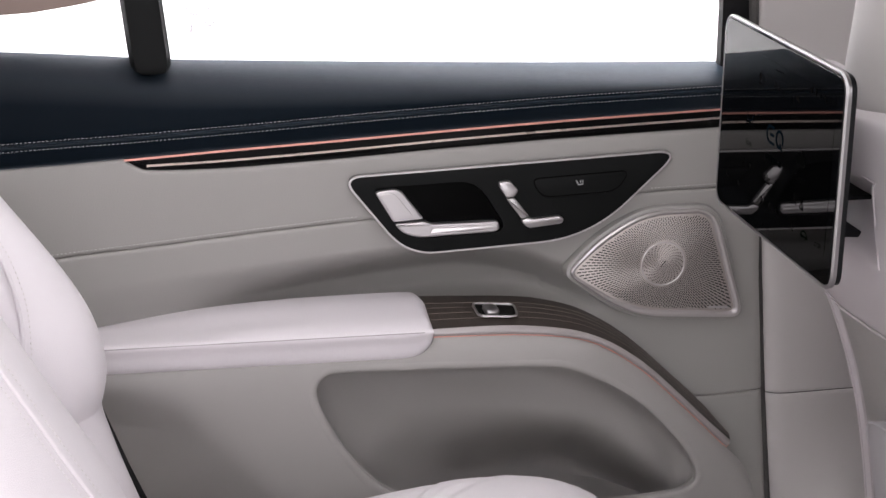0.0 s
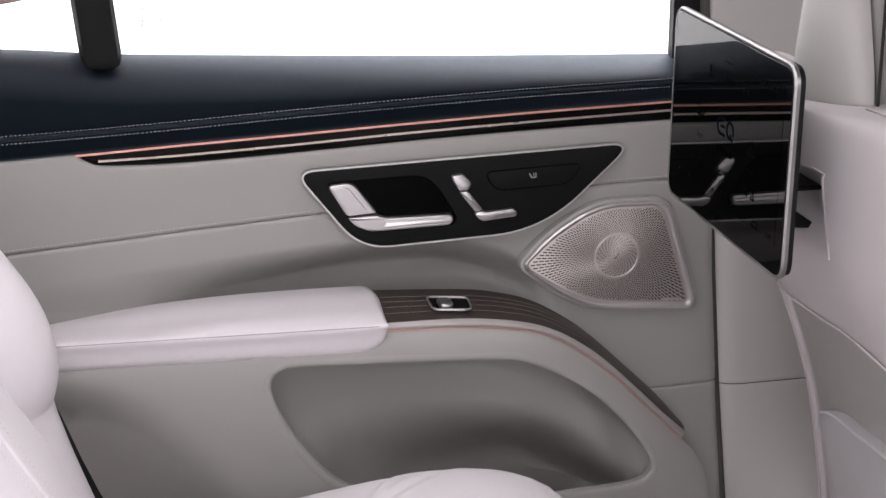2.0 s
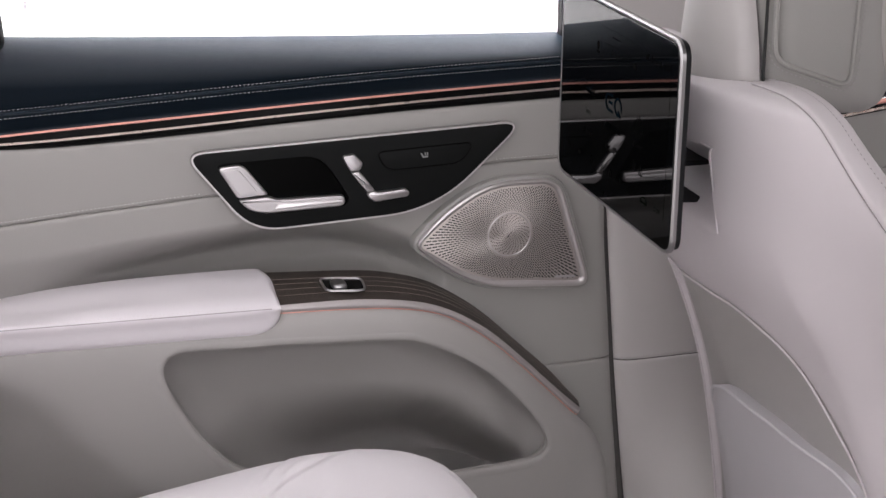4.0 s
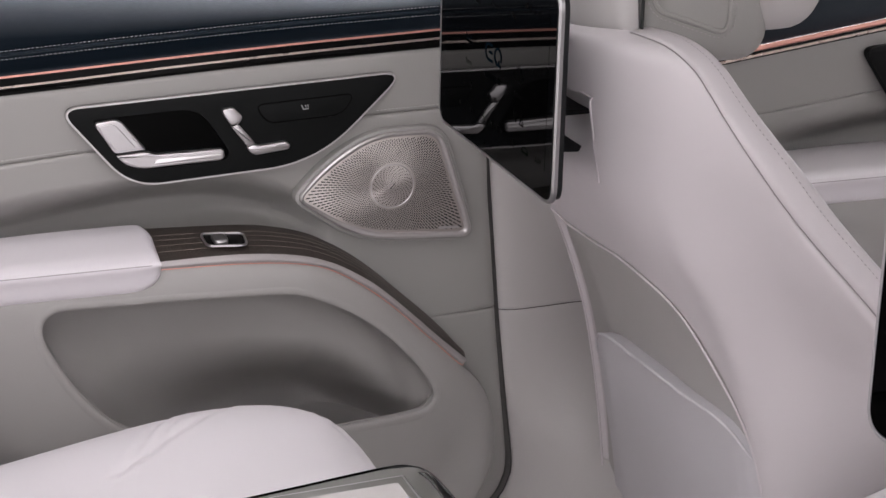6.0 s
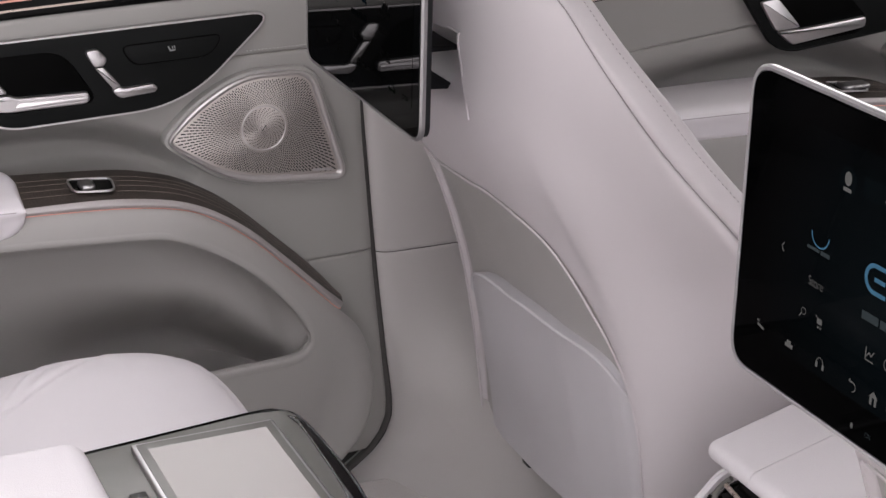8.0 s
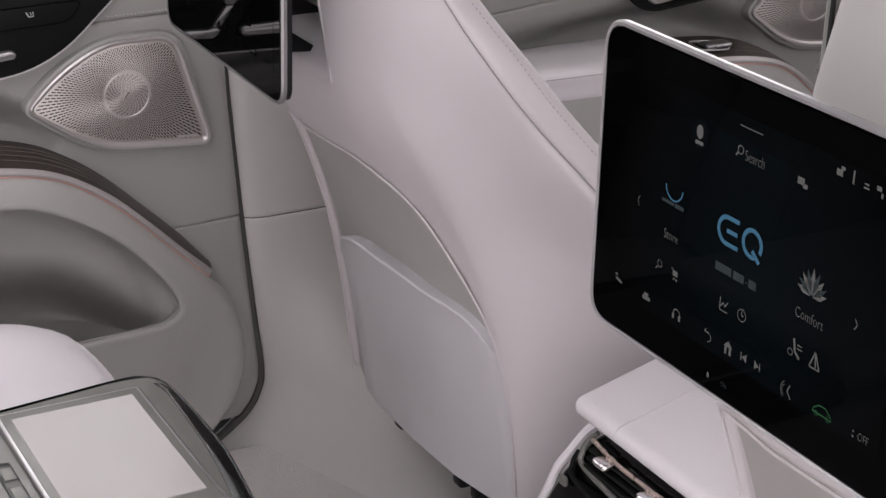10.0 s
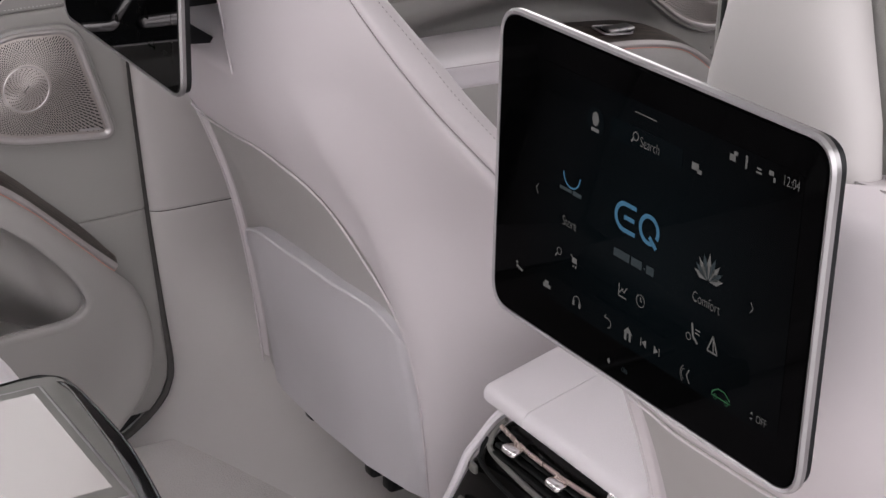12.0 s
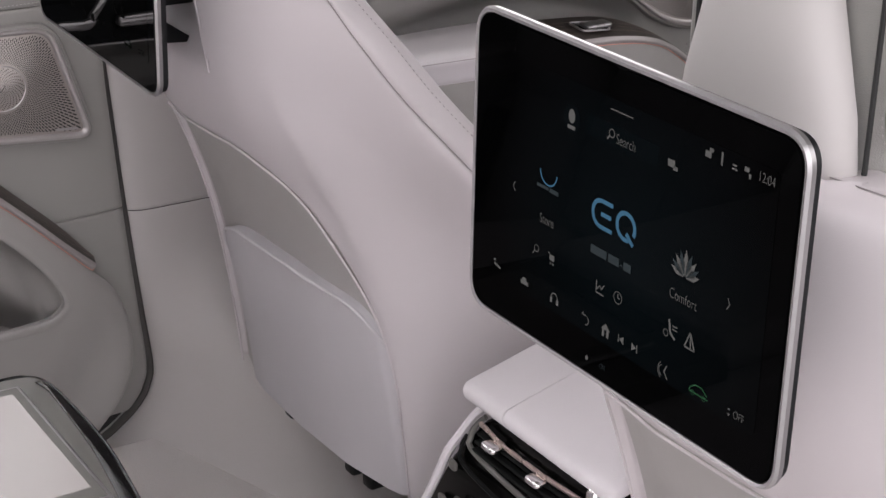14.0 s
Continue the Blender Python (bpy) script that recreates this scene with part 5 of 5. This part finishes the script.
def rear_console():
    ar = thing("rear_console", (0.3, 0.0, 0.17), "pale leather rear console with a tablet dock on top", "console")
    part("armrest_body", box(-0.2, 0.728, -0.125, 0.110, 0.171, 0.600, 0.03, 5), PALE, ar)
    part("armrest_pad", box(-0.2, 0.568, -0.128, 0.118, 0.60, 0.640, 0.018, 5), PALE, ar, "pale leather pad")
    flatp = lambda a, b, c: (a, c, 0.622 - b)
    edge = rounded([(0.555, -0.125), (0.722, -0.125), (0.745, 0.02), (0.743, 0.128), (0.712, 0.134), (0.555, 0.116)], [0.004, 0.02, 0.2, 0.014, 0.02, 0.004], 8)
    part("dock_plate", plate(edge, 0.0, 0.024, 0.003, place=flatp), DOCK, ar, "grey metal tablet dock")
    band = np.array(list(spline([(0.733, 0.116), (0.7365, 0.088), (0.7325, 0.004), (0.727, -0.045), (0.716, -0.122)], 8)) + list(spline([(0.729, -0.122), (0.7375, -0.051), (0.7425, 0.002), (0.7420, 0.083), (0.7385, 0.112)], 8)))
    part("dock_edge", plate(band, -0.0008, 0.004, 0.0003, place=flatp), PIANO, ar, "gloss black front band")
    part("edge_line", sweep(spline([(0.555, 0.1165, 0.6212), (0.640, 0.126, 0.6212), (0.712, 0.1335, 0.6212), (0.732, 0.128, 0.6212), (0.7415, 0.112, 0.6212), (0.7445, 0.07, 0.6212), (0.7445, 0.0, 0.6212), (0.738, -0.06, 0.6212), (0.729, -0.122, 0.6212)], 8), 0.0015), PIANO, ar, "gloss black edge line")
    part("button_strip", box(0.583, 0.596, -0.06, 0.04, 0.621, 0.6245, 0.0015, 2), DOCKEDGE, ar)
    for k in range(3):
        part("button", box(0.585, 0.594, 0.012 - 0.03 * k, 0.03 - 0.03 * k, 0.624, 0.6256, 0.0007, 2), DOCK, ar)
    tb = thing("tablet", (0.66, 0.0, 0.622), "grey framed tablet lying in the armrest dock", "tablet")
    part("tablet_frame", box(0.602, 0.718, -0.084, 0.108, 0.6215, 0.6275, 0.0025, 3), FRAME, tb, "bright metal tablet frame")
    part("tablet_bezel", box(0.6055, 0.7145, -0.0805, 0.1045, 0.6225, 0.6282, 0.001, 2), DOCK, tb)
    part("tablet_glass", box(0.612, 0.708, -0.066, 0.094, 0.6230, 0.6286, 0.0005, 1), TABLETREFLECTION, tb, "tablet glass, the pale sky's reflection painted into its colour")


rear_console()


# ---------------------------------------------------------------- front centre console
def console():
    co = thing("centre_console", (1.3, -0.03, 0.17), "front centre console with rear air vents and pale armrest lid", "console")
    part("console_body", box(1.094, 2.0, -0.150, 0.034, 0.17, 0.54, 0.02, 4), SHELL, co)
    # two padded lids, meeting in a seam off the middle
    for y0, y1 in ((-0.178, -0.0303), (-0.0297, 0.036)):
        lid = box(1.082, 1.45, y0, y1, 0.5505, 0.568, 0.0, 1)
        soft = [e for e in lid.edges if abs((e.verts[0].co.y + e.verts[1].co.y) / 2 + 0.03) > 0.002]
        bmesh.ops.bevel(lid, geom=soft, offset=0.0080, segments=5, profile=0.5, affect="EDGES")
        # it rises towards the front
        for v in lid.verts:
            v.co.z += 0.25 * max(0.0, v.co.x - 1.085)
        part("armrest_lid", lid, PALE, co, "pale leather armrest lid")
    part("lid_seam", sweep([(1.092, -0.030, 0.5675), (1.12, -0.030, 0.5755), (1.44, -0.030, 0.6555)], 0.0007), THREAD_SEAT, co)
    # the panel leans forward in its upper part
    back = lambda z: 0.38 * max(0.0, z - 0.500)
    lean = lambda pts: np.array([(p[0] + back(p[2]), p[1], p[2]) for p in spline(pts, 8)])
    vo = rounded([(-0.190, 0.20), (0.198, 0.20), (0.074, 0.42), (0.026, 0.504), (0.002, 0.546), (-0.030, 0.556), (-0.150, 0.553), (-0.170, 0.54)], 0.012, 5)
    part("vent_panel", plate(vo, 1.070, 0.03, 0.004, place=lambda a, b, c: (b + back(c), a, c)), PIANO, co, "gloss black vent panel")
    part("console_rim", sweep(lean([(1.074, 0.206, 0.20), (1.074, 0.080, 0.42), (1.074, 0.036, 0.506), (1.074, 0.019, 0.541), (1.076, 0.004, 0.557)]), 0.0045, False, (1, 0, 0)), PALE, co, "pale rim beside the vents")
    # outlet: a rounded frame round a dark mouth, with upright and flat vanes
    for k, (o, r) in enumerate((([(1.066, -0.002, 0.549), (1.066, 0.005, 0.540), (1.066, 0.008, 0.528), (1.066, -0.004, 0.518), (1.066, -0.09, 0.512), (1.066, -0.165, 0.510)], 0.0026), ([(1.067, 0.014, 0.526), (1.067, 0.016, 0.514), (1.067, 0.004, 0.503), (1.067, -0.08, 0.494), (1.067, -0.165, 0.490)], 0.0020))):
        part("vent_frame", sweep(lean(o), r, False, (1, 0, 0)), (DOCK, GRAPHITE)[k], co)
    for z in (0.534, 0.527, 0.520):
        part("vent_slat", box(1.064 + back(z), 1.071 + back(z), -0.150, 0.000, z - 0.0018, z + 0.0018, 0.0015), GRAPHITE, co)
    part("vent_trim", sweep(lean([(1.063, -0.002, 0.544), (1.062, -0.04, 0.541), (1.062, -0.09, 0.541), (1.063, -0.145, 0.543)]), 0.0022), BRONZE, co, "bronze vent line")
    for y in (-0.030, -0.094):
        part("vent_tab", blob((1.058 + back(0.537), y, 0.537), (0.007, 0.010, 0.0034), 0.6, 0.6, 20, 10), CHROME, co, "chrome vent tab")
    part("corner_cap", blob((1.070 + back(0.545), -0.153, 0.545), (0.007, 0.007, 0.012), 0.7, 0.7, 20, 12), CHROME, co, "chrome end of the vent frame")
    for y, z in ((0.022, 0.495), (0.012, 0.462), (0.038, 0.452)):
        part("climate_button", blob((1.068, y, z), (0.002, 0.006, 0.005), 0.6, 0.6, 16, 8), DOCK, co)


console()


# ---------------------------------------------------------------- front door beyond the seat
DOOR_STEP = 1.01


def front_door():
    fd = thing("front_door", (1.7, 0.78, 0.15), "closed beige front car door with navy upper trim", "car door")
    t = lambda x: 0.785 + (x - 1.40) * 0.115
    part("upper_trim", strip(1.285, 2.4, lambda x: t(x) + 0.085, lambda x: t(x) + 0.0, lambda x, z: 0.752 + 0.05 * np.clip((z - t(x)) / 0.085, 0, 1) ** 2.5, 0, 0.003, 60, 20), NAVY, fd, "dark navy leather sill trim")
    xs = np.linspace(1.285, 2.4, 44)
    part("light_line", sweep(np.stack([xs, 0.747 + 0 * xs, t(xs) - 0.001], 1), 0.0035, False, (0, -1, 0)), ROSE, fd, "rose gold line")
    part("trim_fin", strip(1.285, 2.4, lambda x: t(x) - 0.004, lambda x: t(x) - 0.016, lambda x, z: 0.750 + 0 * x, 0.004, 0.004, 40, 6), PIANO, fd)
    part("metal_line", sweep(np.stack([xs, 0.748 + 0 * xs, t(xs) - 0.0105], 1), 0.002, False, (0, -1, 0)), BRONZE, fd)
    sm = lambda x: 0.692 + (x - 1.42) * 0.10
    base = lambda x, z: mid_y(np.minimum(x - DOOR_STEP, 1.0), np.minimum(z, 0.8))
    part("upper_panel", strip(1.285, 2.4, lambda x: t(x) - 0.016, sm, base, 0.003, 0.003, 120, 16), BEIGE, fd)
    part("lower_panel", strip(1.285, 2.4, sm, lambda x: 0.16 + 0 * x, base, 0.003, 0, 120, 90), BEIGE, fd)
    out = rounded([(1.566, 0.772), (2.0, 0.80), (1.94, 0.73), (1.86, 0.695), (1.66, 0.676), (1.630, 0.684)], [0.02, 0.02, 0.04, 0.06, 0.04, 0.04], 8)
    cp = part("control_panel", plate(out, 0.745, 0.012, 0.002), GRAPHITE, fd, "dark control panel")
    part("panel_rim", sweep(np.stack([out[:, 0], np.full(len(out), 0.746), out[:, 1]], 1), 0.0016, True, (0, -1, 0)), GRAPHITE, cp)
    part("grip_cup", plate(rounded([(1.596, 0.756), (1.720, 0.764), (1.775, 0.712), (1.765, 0.692), (1.655, 0.684)], 0.010, 5), 0.7438, 0.004, 0.0005), HOLLOW, cp, "black grip recess")
    part("door_pull", plate(rounded([(1.600, 0.748), (1.628, 0.750), (1.668, 0.708), (1.628, 0.706)], 0.008, 5), 0.740, 0.01, 0.003), SILVER, cp)
    part("pull_bar", plate(rounded([(1.630, 0.705), (1.672, 0.707), (1.77, 0.715), (1.77, 0.700), (1.655, 0.686)], 0.006, 5), 0.738, 0.01, 0.003), SILVER, cp)
    # armrest, wood bow, switches and loudspeaker as on the rear door, one door further on
    SHIFT.x, SHIFT.z = DOOR_STEP, 0.004
    armrest(fd, 0.285)
    wood_bow(fd)
    speaker(fd)
    window_switch(fd, 3)
    lip = LIP[(LIP[:, 0] > 0.335) & (LIP[:, 2] > 0.25)]
    v = np.linspace(0, 1, 20)[None, :, None]
    low = np.stack([lip[:, 0] * 0.9 + 0.03, lip[:, 1] - 0.010, np.full(len(lip), 0.16)], 1)
    P = lip[:, None] * (1 - v) + low[:, None] * v
    P[:, 1:, 1] -= 0.010
    part("lower_door_panel", grid("low", P), PLASTIC, fd, "smooth beige lower panel")
    SHIFT.x, SHIFT.z = 0.0, 0.0


front_door()


# ---------------------------------------------------------------- shell that closes the car
def shell():
    tagged(part("rear_bulkhead", box(-0.95, -0.90, -0.80, 0.83, 0.10, 1.40, 0.01), PLASTIC), "plain wall behind the rear seat", "wall", kind="structure")
    tagged(part("firewall", box(2.45, 2.50, -0.80, 0.83, 0.10, 0.92, 0.01), BLACK), "dark front wall of the cabin below the windscreen", "wall", kind="structure")
    # out of view: the opening's edges set how much light reaches seats and trim
    for x0, x1, y0, y1 in ((-0.95, 0.0, -0.80, 0.80), (0.76, 2.5, -0.80, 0.80), (0.0, 0.76, 0.64, 0.80), (0.0, 0.76, -0.80, -0.62)):
        tagged(part("roof", box(x0, x1, y0, y1, 1.37, 1.44, 0), PLASTIC), "unseen light headliner round a roof window sized for the light", "roof", kind="structure")
    # the wall glows to whiten the windows and give the sill trim its sheen
    tagged(part("backdrop", box(-8, 10, 3.0, 3.02, -0.20, 7.5, 0), material("glowing_white_wall", (1.0, 0.985, 1.0), 0.9, emit=WALL_GLOW, vary=0.0)), "plain white backdrop wall outside the windows, glowing by itself", "backdrop", kind="structure")
    tagged(part("ground", box(-9, 11, -9, 3.0, -0.22, -0.20, 0), material("studio_floor", (0.38, 0.37, 0.37), 0.6, grain=0.3, scale=60, vary=0.06)), "plain light grey studio floor under the car", "floor", kind="structure")
    corner = grid("corner", np.array([[(x, 0.79 + dy, float(np.interp(x, [-0.3, 0.1, 0.25, 0.32], [0.955, 0.962, 0.970, 0.985])) + dz) for dy, dz in ((0.0, 0.0), (0.02, -0.003), (0.04, 0.0), (0.04, 0.40), (0.0, 0.40))] for x in np.linspace(-0.3, 0.325, 14)]), closed_v=True, cap=True)
    tagged(part("quarter_frame", corner, material("brown_headliner", (0.20, 0.15, 0.13), 0.8)), "brown lined frame over the quarter window", "window frame", kind="structure")
    # never in view: its height is chosen to keep light off the headrests
    tagged(part("unseen_side_wall", box(1.12, 2.5, -0.83, -0.80, 0.10, 0.98, 0.01), PLASTIC), "unseen plain side wall below the front window, shading the headrests", "wall", kind="structure")
    tagged(part("sill", box(-0.9, 0.88, 0.735, 0.80, 0.10, 0.175, 0.015), PLASTIC), "beige sill trim along the floor", "sill", kind="structure")


shell()
